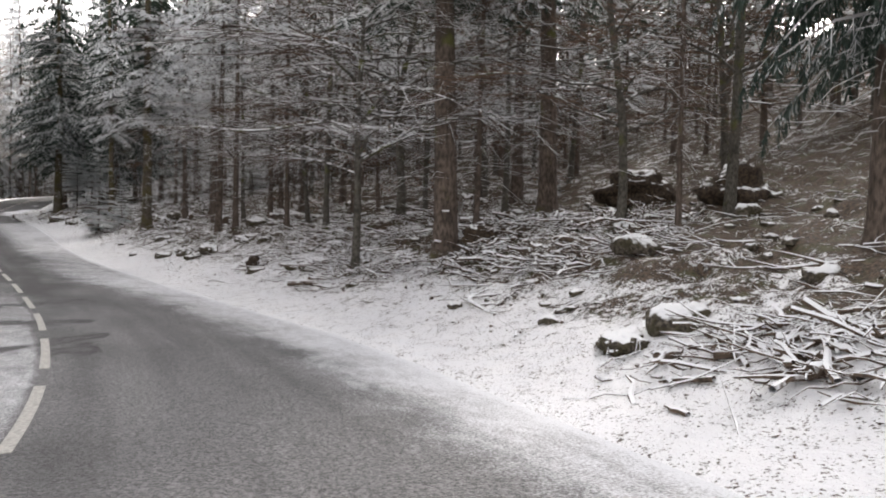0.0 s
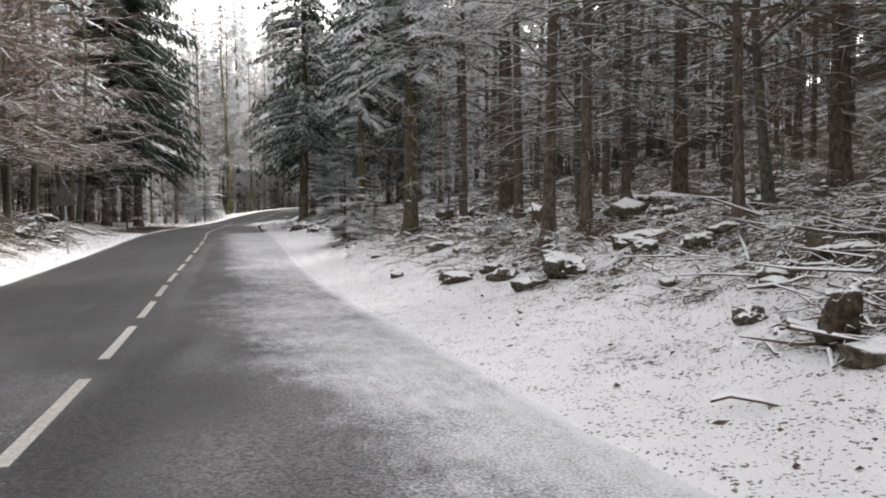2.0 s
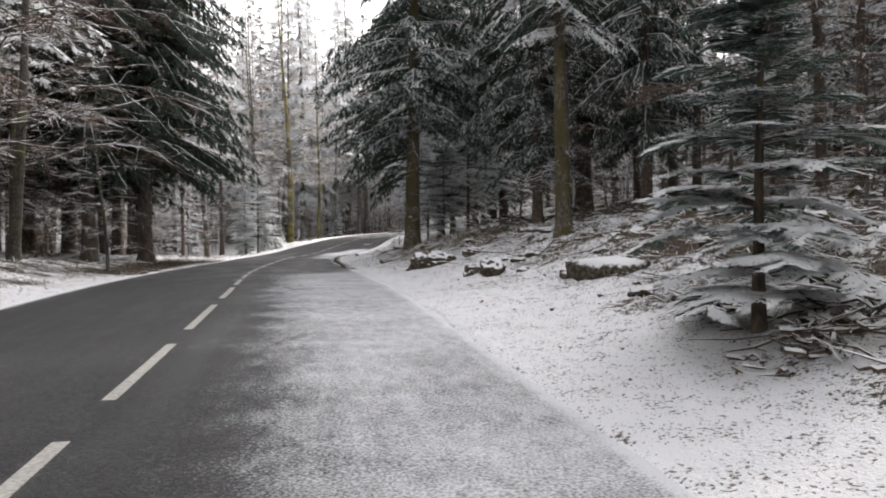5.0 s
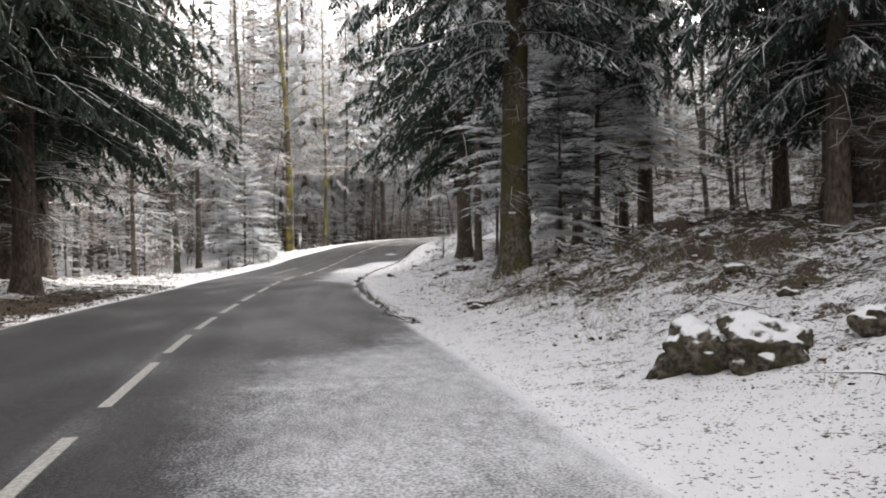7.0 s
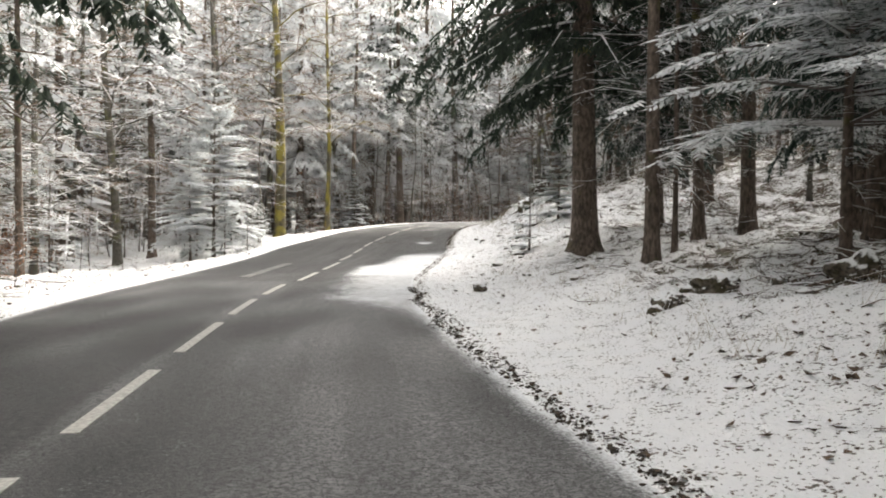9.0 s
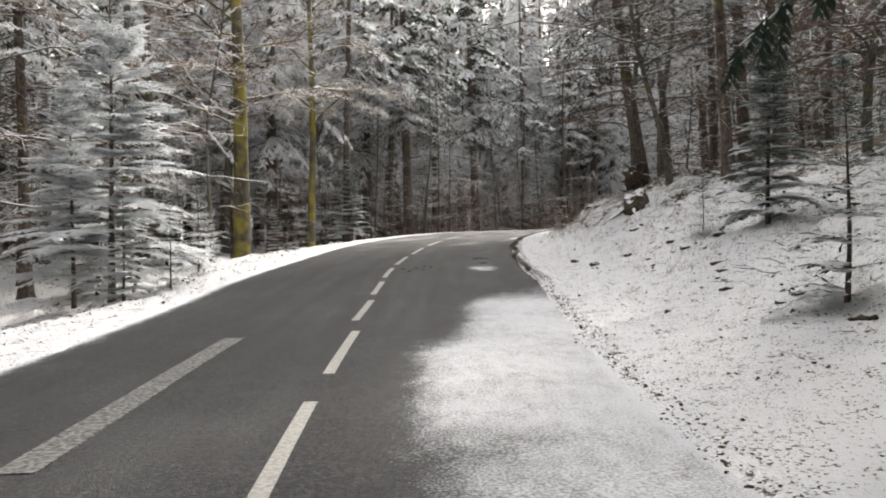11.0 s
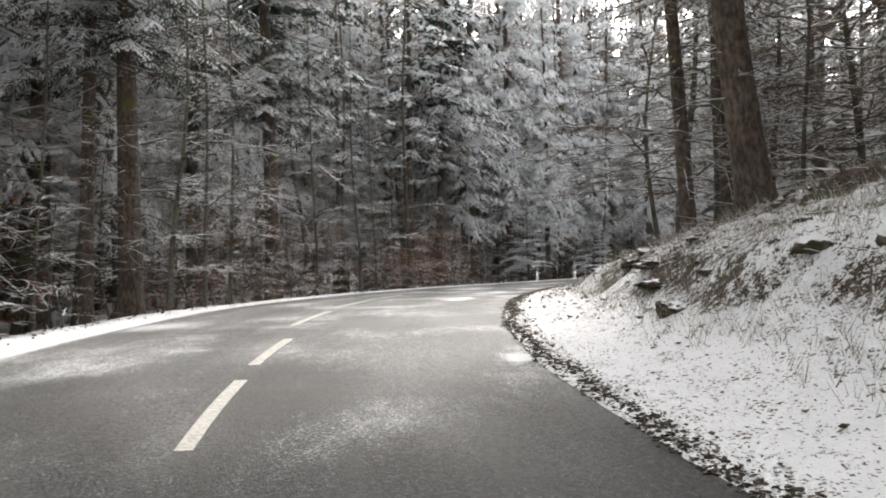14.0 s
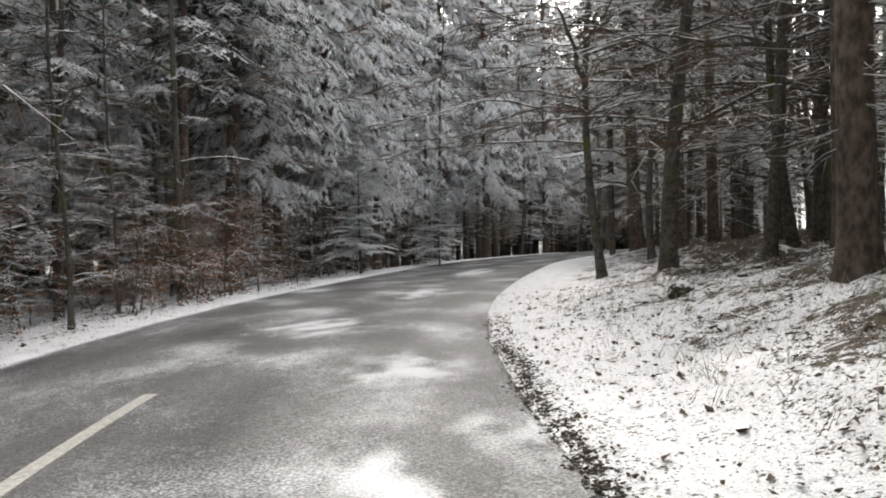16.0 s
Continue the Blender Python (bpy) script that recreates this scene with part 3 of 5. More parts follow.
# ---- ground and road ----
def ground_sheet():
    def lines(lo, hi, step, far):
        mid = np.arange(lo, hi, step)
        grow = np.cumsum(step * 1.28 ** np.arange(1, 40))
        grow = grow[grow < far]
        return np.r_[lo - grow[::-1], mid, hi + grow]
    gx, gy = lines(-30, 20, 0.2, 900), lines(-6, 158, 0.2, 900)
    xx, yy = np.meshgrid(gx, gy, indexing="ij")
    zz = ground_height(xx.ravel(), yy.ravel())
    n, m = len(gx), len(gy)
    i, j = np.meshgrid(np.arange(n - 1), np.arange(m - 1), indexing="ij")
    f = np.stack([i * m + j, (i + 1) * m + j, (i + 1) * m + j + 1, i * m + j + 1], -1).reshape(-1, 4)
    soup = Soup()
    soup.add(np.stack([xx.ravel(), yy.ravel(), zz], 1), f)
    me = soup.mesh("ground", [M_GROUND], True)
    s, lat, _ = along(xx.ravel(), yy.ravel())
    u = np.where(lat > 0, lat - right_width(s), -lat - left_width(s))
    open_verge = table(s, [(0, 3.6), (20, 2.7), (45, 2.3), (60, 2.4), (75, 2.2), (85, 3.2), (95, 3.4), (105, 6.0), (114, 5.4), (122, 4.6), (135, 4.6)])
    open_verge = np.where(lat > 0, open_verge, table(s, [(0, 1.6), (60, 1.6), (75, 0.5), (90, 1.5), (105, 0.8)]))
    wood = 1 / (1 + np.exp(-(u - open_verge - 0.8 * ripple(xx.ravel(), yy.ravel(), 4.0, 9)) * 1.1))
    deep = np.clip((u - 6) / 20, 0, 1)
    cover = 0.86 - (0.36 + 0.14 * (s < 62)) * wood - 0.04 * deep - 0.13 * (lat < 0) * np.clip(u / 1.5 - 0.3, 0, 1) * table(s, [(36, 1), (70, 1), (80, 0)]) - 0.3 * (lat > 0) * np.clip((u - 1.2) / 1.0, 0, 1) * table(s, [(112, 0), (119, 0.62), (130, 0.62), (136, 0.4), (150, 0.4)]) - 0.09 * (lat > 0) * np.clip((u - 0.8) / 1.0, 0, 1) * table(s, [(0, 1), (14, 1), (20, 0), (122, 0), (128, 1), (145, 1)]) + 0.12 * ripple(xx.ravel(), yy.ravel(), 2.6, 11)
    cover = cover + 0.16 * wood * (lat < 0) * table(s, [(92, 0), (102, 1)])
    cover = cover - 0.55 * (lat < 0) * np.exp(-((s - 79) / 7) ** 2) * np.exp(-((u - 1.2) / 1.0) ** 2)
    cover = cover - 0.22 * (lat > 0) * np.clip((u - 1.3) / 1.2, 0, 1) * table(s, [(66, 0), (71, 1), (77, 1), (82, 0)]) * np.clip(0.75 + 0.6 * ripple(xx.ravel(), yy.ravel(), 1.3, 13), 0, 1.4)
    cover = cover - 0.07 * (lat > 0) * np.clip(u / 0.8, 0, 1) * table(s, [(122, 0), (127, 1), (150, 1)])
    cover = np.clip(cover, 0, 1)
    a = me.attributes.new("cover", "FLOAT", "POINT")
    a.data.foreach_set("value", cover)
    return tagged(new("ground", me), "uneven forest floor with patchy thin snow, leaves and needles", "ground", kind="structure")


def cracks(s, lat):
    """Bare wet seams across the road near the start, 0 to 1."""
    out = 0 * s
    for s0, slope, wide, lo, hi in ((19.5, 0.5, 0.26, -2.6, 1.2), (13.0, 0.9, 0.26, -2.5, 0.9), (16.0, -0.2, 0.25, -0.6, 0.8), (12.0, 0.3, 0.4, -0.1, 0.6)):
        out = np.maximum(out, np.exp(-((s - s0 - slope * lat - 0.28 * ripple(s, lat, 1.1, 41)) / (wide * (0.75 + 0.35 * ripple(s, lat, 0.6, 43)))) ** 2) * (lat > lo) * (lat < hi))
    return out


def road_snow_and_sun(s, lat):
    """How much thin snow, or sunlight painted as white, covers the asphalt."""
    edge = right_width(s) - lat
    side = table(s, [(0, 3.0), (12, 2.9), (20, 2.4), (24, 1.75), (28, 1.25), (33, 1.0), (36, 1.6), (39, 1.35), (46, 1.15), (54, 0.85), (59, 0.65), (62, 0.7), (66, 0.9), (69.5, 1.0), (71, 2.5), (74, 3.3),
                     (82, 3.1), (87, 2.7), (89.5, 1.1), (94, 1.1), (100, 1.3), (105, 2.3), (108, 3.4), (130, 4)])
    side = side + 0.16 * ripple(s, lat, 2.2, 21) + 0.1 * ripple(s, lat, 0.8, 22)
    lane = 1 / (1 + np.exp(-(lat - side) * 2.9))
    strength = table(s, [(0, 0.6), (15, 0.64), (25, 0.6), (30, 0.5), (35, 0.46), (39, 0.55), (55, 0.57), (64, 0.56), (70, 0.52), (76, 0.4), (84, 0.5), (90, 0.62), (100, 0.66), (106, 0.5), (112, 0.2)])
    cover = lane * strength
    spot = 1 / (1 + np.exp(-(lat - table(s, [(96.5, 1.0), (99.3, 1.0), (100, 1.4), (102, 1.65), (104, 1.75), (106, 2.2), (107.5, 2.6)])) * 8))
    cover = np.maximum(cover, 0.66 * spot * table(s, [(94, 0), (96, 1), (104.5, 1), (107.8, 0)]))
    rim = np.exp(-np.clip(edge, 0, 9) / table(s, [(0, 0.5), (70, 0.35), (76, 0.12), (90, 0.3), (108, 0.1)]))
    cover = np.maximum(cover, 0.9 * rim * table(s, [(100, 1), (110, 0)]))
    left = np.exp(-np.clip(left_width(s) + lat, 0, 9) / 0.18)
    cover = np.maximum(cover, 0.8 * left)
    # a dusting over the far lane at the start
    cover = np.maximum(cover, (0.1 + 0.36 * (lat < -0.1)) * table(s, [(12, 1), (20, 0.85), (28, 0.1), (34, 0)]))
    # whole road on the last bend: a dusting, whitened further for sunlight
    bend = table(s, [(114, 0), (118, 0.14), (122, 0.2), (126, 0.27), (130, 0.27), (140, 0.34), (150, 0.3), (160, 0.28)]) + 0.2 * ripple(s * 1.0, lat * 1.6, 3.3, 25)
    cover = np.maximum(cover, bend * (s > 114))
    # band of sun sheen across the bend, painted as white over the dusting
    band = np.exp(-((s - 126 - 2.2 * lat) / 3.2) ** 2) * (lat < 3.2)
    cover = np.maximum(cover, 0.5 * band * (0.7 + 0.3 * ripple(s, lat, 2.0, 27)))
    # sun patches and glints painted as white spots; the last one is frost
    for s0, lat0, ds, dl in ((135.1, 1.75, 1.6, 0.8), (132.5, 2.45, 0.9, 0.4), (131.0, 1.6, 1.2, 0.5), (138.6, 2.0, 1.0, 0.6), (155.6, 0.6, 3.5, 0.8), (146.0, 0.7, 2.4, 0.8), (139.0, 0.2, 1.5, 1.1), (121.7, 2.75, 1.0, 0.3), (111.1, 2.35, 0.8, 0.45)):
        cover = np.maximum(cover, 0.85 * np.exp(-((s - s0) / ds) ** 2 - ((lat - lat0) / dl) ** 2) * (0.8 + 0.4 * ripple(s, lat, 0.9, 29)))
    # bare wet cracks across the road near the start
    return np.clip(cover * (1 - 0.95 * cracks(s, lat)), 0, 1)


def road_sheet():
    s = np.arange(-13.5, 216, 0.25)
    w = np.linspace(0, 1, 49)
    ss, ww = np.meshgrid(s, w, indexing="ij")
    lat = -left_width(ss) + ww * (left_width(ss) + right_width(ss))
    fray = 0.06 * ripple(ss, lat, 1.3, 31) + 0.03 * ripple(ss, lat, 0.4, 32)
    lat = lat + fray * (np.abs(ww - 0.5) > 0.499)
    crown = 0.02 * (1 - (np.abs(ww - 0.5) * 2) ** 2)
    p = road_place(ss, lat, 0)
    p[..., 2] += crown - 0.02
    n, m = ss.shape
    i, j = np.meshgrid(np.arange(n - 1), np.arange(m - 1), indexing="ij")
    soup = Soup()
    soup.add(p, np.stack([i * m + j, i * m + j + 1, (i + 1) * m + j + 1, (i + 1) * m + j], -1).reshape(-1, 4))
    # the broken rims drop into the ground
    for col, out in ((0, -1), (m - 1, 1)):
        top = p[:, col]
        low = top + np.array([0, 0, -0.12])
        k = np.arange(n - 1)
        f = np.stack([k, k + 1, n + k + 1, n + k], -1)
        soup.add(np.concatenate([top, low]), f if out > 0 else f[:, ::-1])
    me = soup.mesh("road", [M_ROAD], True)
    values = np.concatenate([road_snow_and_sun(ss.ravel(), lat.ravel()), np.zeros(4 * n)])
    me.attributes.new("cover", "FLOAT", "POINT").data.foreach_set("value", values)
    damp = table(ss, [(0, -0.62), (14, -0.62), (24, -0.35), (34, -0.1), (40, 0.0), (62, 0.0), (68, -0.45), (90, -0.45), (96, -0.2), (103, 0.4), (113, 0.4), (118, -0.1), (122, -0.5), (130, -0.5), (136, -0.4)]) + 0.3 * (lat < -0.2) * table(ss, [(24, 0), (34, 1), (84, 1), (92, 0.2)])
    damp = damp + (0.25 + 0.45 * table(ss, [(20, 0), (27, 1), (60, 1), (68, 0)])) * np.exp(-((lat - 0.4) / 0.4) ** 2) + 0.2 * ripple(ss, lat * 2.5, 5.0, 33) * (damp < 0.2)
    damp = damp + 1.4 * cracks(ss, lat)
    me.attributes.new("wet", "FLOAT", "POINT").data.foreach_set("value", np.concatenate([damp.ravel(), np.zeros(4 * n)]))
    way = np.concatenate([np.stack([ss.ravel(), lat.ravel()], 1), np.zeros((4 * n, 2))])
    turn = np.empty(len(me.loops), np.int32)
    me.loops.foreach_get("vertex_index", turn)
    me.uv_layers.new(name="way").data.foreach_set("uv", way[turn].ravel())
    return tagged(new("road", me), "narrow grey asphalt forest road dusted with thin snow", "road", kind="structure")


ground, road = ground_sheet(), road_sheet()


def dash(s0, s1, lat, wide, paint=None):
    s = np.linspace(s0, s1, 9)
    soup = Soup()
    top = np.stack([road_place(s, lat - wide / 2, 0.0065), road_place(s, lat + wide / 2, 0.0065)], 1)
    low = top - np.array([0, 0, 0.02])
    k = np.arange(8)[:, None] * 2
    soup.add(top, k + [0, 1, 3, 2])
    for side in (0, 1):
        f = np.arange(8)[:, None] + [0, 1, 10, 9]
        soup.add(np.concatenate([top[:, side], low[:, side]]), f if side == 0 else f[:, ::-1])
    for e in (0, -1):
        soup.add(np.concatenate([top[e], low[e]]), [[0, 1, 3, 2]])
    part("centre_dash", soup.mesh("centre_dash", [paint or M_LINE]), road)


ENDS = [1.0, 5.1, 9.3, 13.6, 17.5, 21.1, 25.1, 29.2, 33.0, 36.8, 40.6, 44.1, 48.2, 52.5, 57.2, 61.7, 66.0, 70.0, 73.3, 76.5, 79.6, 82.6, 86.0, 89.2, 92.6, 96.8, 101.1, 104.9, 108.2, 111.3, 114.5, 117.4, 120.55, 123.35]
for a, b in zip(ENDS, ENDS[1:]):
    dash(a + 0.29 * (b - a), b, float(table(b, [(92, 0), (96, 0.18), (101, 0.2), (106, 0.03), (114, -0.05), (120, 0.06), (124, 0.0)])), 0.115)
dash(124.9, 127.4, -0.28, 0.12)
dash(128.2, 130.6, -0.4, 0.12)
dash(131.2, 134.0, -0.54, 0.12)
dash(95.0, 100.6, -1.35, 0.26, M_FADED)

# ---- trees ----
TC = ("trunk", "crown")
M_MILD = needle_paint("fir_needles", (0.024, 0.04, 0.033), (0.06, 0.085, 0.068), 0.02)
tree_kind("spruce_a", "spruce_tree", TC, spruce_parts(11, 27, 0.28, 6.5, 3.4, 0.5, 8, 0.026, M_SPRUCE, M_NEEDLE))
tree_kind("spruce_b", "spruce_tree", TC, spruce_parts(12, 26, 0.30, 4.8, 4.6, 0.5, 13, 0.034, M_SPRUCE, M_DARK, 60, 17, 0.9, (0.25, 0.55), thin=25.0))
tree_kind("low_spruce", "spruce_tree", TC, spruce_parts(16, 26, 0.24, 2.9, 3.5, 0.42, 10, 0.028, M_SPRUCE, M_MILD, 60, 15, 0.7, (0.2, 0.5), thin=24.0))
tree_kind("spotted", "silver_fir_tree", TC, spruce_parts(17, 26, 0.27, 6.0, 3.0, 0.55, 8, 0.026, M_SPOT, M_NEEDLE, 110))
tree_kind("spruce_c", "spruce_tree", TC, spruce_parts(13, 24, 0.18, 7.0, 2.6, 0.7, 4, 0.04, M_SPRUCE, M_HOAR_HAZE, 80, 10))
tree_kind("pole_a", "slender_spruce_tree", TC, spruce_parts(14, 20, 0.12, 7.0, 1.9, 0.8, 4, 0.04, M_SPRUCE, M_HOAR_HAZE, 90, 9))
tree_kind("pole_b", "slender_spruce_tree", TC, spruce_parts(15, 18, 0.10, 6.0, 1.8, 0.8, 4, 0.04, M_SPRUCE, M_HOAR_HAZE, 90, 8))
tree_kind("shade_a", "spruce_tree", TC, spruce_parts(18, 27, 0.19, 5.0, 2.9, 1.1, 3, 0.09, M_SPRUCE, M_HOAR_HAZE, 40, 10, twig=M_TWIG))
tree_kind("shade_b", "spruce_tree", TC, spruce_parts(19, 24, 0.21, 3.0, 3.0, 1.1, 3, 0.09, M_SPRUCE, M_HOAR_HAZE, 30, 9, twig=M_TWIG))
tree_kind("shade_c", "slender_spruce_tree", TC, spruce_parts(20, 22, 0.11, 7.5, 1.8, 1.2, 3, 0.08, M_SPRUCE, M_HOAR_HAZE, 50, 9, twig=M_TWIG))
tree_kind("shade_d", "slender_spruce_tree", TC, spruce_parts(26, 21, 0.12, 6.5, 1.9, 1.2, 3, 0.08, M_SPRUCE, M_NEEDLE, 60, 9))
tree_kind("hoar", "spruce_tree", TC, spruce_parts(27, 31, 0.24, 4.0, 3.3, 0.62, 7, 0.05, M_SPRUCE, M_HOAR_HAZE, 60, 15, 0.75, (0.2, 0.5), twig=M_TWIG, thin=29.0))
tree_kind("slender", "slender_beech_tree", TC, beech_parts(42, 11, 0.05, 1.0, 46, 1.7, M_BEECH, 0.02, 0.12, 7, 4, frosted=M_TWIG, simple=True, thick=1.1))
tree_kind("beech_w", "bare_beech_tree", TC, beech_parts(43, 12.5, 0.1, 2.5, 46, 5.4, M_BEECH, 0.03, 0.3, 15, 5, thick=1.25, flat=0.35))
tree_kind("leafy", "leafy_shrub", ("stem", "crown"), beech_parts(41, 2.2, 0.014, 0.15, 14, 1.1, M_BEECH, 0.1, 0.2, 6, 3, leaves=420, simple=True))
tree_kind("fir_a", "young_fir_tree", TC, fir_parts(21, 4.2, 0.055, 1.0, 0.35, 0.24, 9, 0.028, M_FROSTED))
tree_kind("fir_b", "young_fir_tree", TC, fir_parts(22, 6.6, 0.085, 1.9, 0.9, 0.34, 10, 0.034, M_FROSTED, 14))
M_LADEN = needle_paint("snow_laden_fir_needles", (0.04, 0.07, 0.058), (0.09, 0.13, 0.11), 0.95)
tree_kind("fir_c", "young_fir_tree", TC, fir_parts(23, 9.5, 0.09, 2.7, 2.0, 0.4, 9, 0.034, M_LADEN, 30))
tree_kind("fir_e", "young_fir_tree", TC, fir_parts(25, 8.2, 0.085, 2.15, 1.3, 0.36, 12, 0.036, M_LADEN, 20))
tree_kind("fir_d", "young_fir_tree", TC, fir_parts(24, 5.0, 0.06, 1.5, 0.3, 0.5, 4, 0.05, M_FROSTED))
tree_kind("beech_a", "bare_beech_tree", TC, beech_parts(31, 15, 0.14, 2.4, 30, 4.6, M_BEECH, twigs=13, fine=6, frosted=M_BROWN, thick=1.7))
tree_kind("beech_b", "bare_beech_tree", TC, beech_parts(32, 13, 0.09, 3.4, 40, 4.8, M_BEECH, 0.03, twigs=13, fine=5, thick=1.2))
tree_kind("beech_c", "bare_beech_tree", TC, beech_parts(33, 18, 0.2, 3.0, 34, 5.6, M_BEECH, 0.02, twigs=14, fine=6, frosted=M_BROWN, thick=1.9))
tree_kind("beech_d", "bare_beech_tree", TC, beech_parts(36, 18, 0.13, 2.0, 22, 4.4, M_BEECH, 0.02, twigs=8, fine=4, frosted=M_RIME_HAZE, thick=1.6, simple=True))
tree_kind("beech_e", "bare_beech_tree", TC, beech_parts(37, 13, 0.10, 1.5, 18, 3.8, M_BEECH, 0.03, twigs=7, fine=4, leaves=120, simple=True))
tree_kind("beech_f", "bare_beech_tree", TC, beech_parts(39, 22, 0.14, 2.2, 40, 5.0, M_BEECH, 0.02, twigs=11, fine=6, thick=2.6, simple=True, frosted=M_BROWN))
tree_kind("beech_r", "bare_beech_tree", TC, beech_parts(40, 28, 0.2, 3.0, 46, 5.2, M_BEECH, 0.015, 0.25, 10, 4, frosted=M_RIME_HAZE, thick=3.0, simple=True))
tree_kind("old_fir", "silver_fir_tree", TC, spruce_parts(25, 28, 0.36, 5.6, 5.0, 0.6, 14, 0.034, M_SPOT, M_MILD, 60, 16, 0.6, (0.18, 0.4), thin=26.0))
tree_kind("mossy", "mossy_broadleaf_tree", TC, beech_parts(34, 25, 0.24, 5.4, 44, 5.2, M_MOSS, 0.015, 0.25, 13, 5, frosted=M_RIME_HAZE, thick=2.2))
tree_kind("sapling", "sapling", TC, beech_parts(35, 5.5, 0.03, 0.6, 18, 1.6, M_BEECH, 0.05, 0.15, 6, 3, simple=True, frosted=M_RIME_HAZE, thick=1.6))
tree_kind("thicket", "sapling", TC, beech_parts(38, 3.4, 0.018, 0.2, 16, 1.3, M_BEECH, 0.08, 0.2, 6, 3, leaves=130, simple=True))

BASE = {"beech_w": 0.1, "slender": 0.05, "hoar": 0.24, "spruce_a": 0.28, "spruce_b": 0.26, "spruce_c": 0.18, "pole_a": 0.12, "pole_b": 0.10, "low_spruce": 0.24, "spotted": 0.27,
        "shade_a": 0.19, "shade_b": 0.21, "shade_c": 0.11, "beech_a": 0.14, "beech_b": 0.09, "beech_d": 0.13, "beech_f": 0.14, "shade_d": 0.12, "leafy": 0.014, "beech_r": 0.2, "old_fir": 0.36, "beech_e": 0.1, "thicket": 0.018, "beech_c": 0.2, "mossy": 0.24, "sapling": 0.03}
LABELS = {
    "beech_w": "bare young beech with wide, snow-lined horizontal branches",
    "slender": "thin dark-stemmed young beech with short frosted twigs",
    "hoar": "tall spruce with hanging boughs white with rime",
    "spruce_a": "tall spruce with a bare brown lower trunk and frosted boughs", "spruce_b": "tall spruce with drooping dark green, snow-dusted boughs",
    "spruce_c": "tall thin spruce with dead grey twigs on its trunk", "pole_a": "slender forest spruce with a bare twiggy stem", "pole_b": "slender forest spruce with a bare twiggy stem",
    "low_spruce": "dark spruce with low, snow-dusted boughs", "spotted": "old fir with lichen-spotted, mossy trunk beside the verge",
    "fir_a": "small young fir covered in snow on the forest edge", "fir_e": "young fir laden with snow beside the road", "fir_b": "snow-covered young fir with boughs down to the ground",
    "shade_a": "tall spruce in the wood with frosted boughs", "shade_b": "frosted spruce in the wood with low boughs", "shade_c": "slender bare-stemmed spruce deep in the wood",
    "fir_c": "young fir with wide snow-laden boughs", "fir_d": "small snowy fir in the undergrowth", "beech_d": "bare frosted beech in the wood", "beech_e": "bare beech with a few withered leaves",
    "shade_d": "slender dark spruce with a bare twiggy stem", "leafy": "low shrub with withered red-brown leaves", "beech_f": "tall bare beech with brown frosted twigs", "beech_r": "tall bare tree white with rime", "old_fir": "thick old fir with wide frosted boughs and a paint mark",
    "thicket": "thin frosted sapling with withered leaves",
    "beech_a": "bare beech with frosted horizontal twigs", "beech_b": "thin bare beech with frosted twigs", "beech_c": "large bare beech with spreading frosted branches",
    "mossy": "bare tree with a bright yellow-green mossy trunk", "sapling": "thin bare sapling with frosted twigs"}
PICK = random.Random(5)
STANDING = []


def plant(key, x, y, radius=None, tall=1.0, group="roadside trees", tilt=(0.0, 0.0), turn=None, label=""):
    k = tall
    wide = radius / BASE[key] if radius else tall
    wide = min(max(wide, 0.6 * tall), 1.7 * tall)
    STANDING.append((x, y))
    return set_tree(key, x, y, k, PICK.uniform(0, 360) if turn is None else turn, label or LABELS[key], group, wide=wide, tilt=tilt)


# the right-hand edge of the wood, from the start on: kind, place, trunk radius
for key, x, y, r in (("beech_w", 4.9, 18.6, 0.10), ("spruce_a", 6.75, 17.3, 0.3), ("pole_b", 7.6, 17.5, 0.08), ("spruce_c", 12.0, 24.2, 0.21), ("spruce_a", 10.9, 20.0, 0.27),
                     ("beech_a", 9.8, 14.7, 0.11), ("pole_b", 9.8, 12.7, 0.06), ("beech_c", 11.8, 13.6, 0.13), ("low_spruce", 9.4, 7.9, 0.15), ("pole_a", 3.2, 34.8, 0.15),
                     ("pole_a", 3.8, 33.8, 0.12), ("pole_b", 5.2, 29.6, 0.09), ("spruce_c", 8.6, 32.5, 0.21), ("pole_b", 8.9, 30.2, 0.09), ("beech_w", 8.1, 24.9, 0.16),
                     ("spotted", 0.45, 45.5, 0.27), ("pole_a", 2.4, 45.5, 0.12), ("spruce_c", 3.6, 41.1, 0.15), ("beech_w", 6.2, 30.6, 0.1), ("beech_f", 6.0, 26.6, 0.1), ("beech_a", 10.6, 22.2, 0.1), ("beech_w", 4.6, 37.5, 0.1), ("beech_e", 9.6, 26.8, 0.06), ("beech_e", 9.9, 27.4, 0.06), ("beech_e", 9.1, 27.6, 0.06)):
    plant(key, x, y, r)
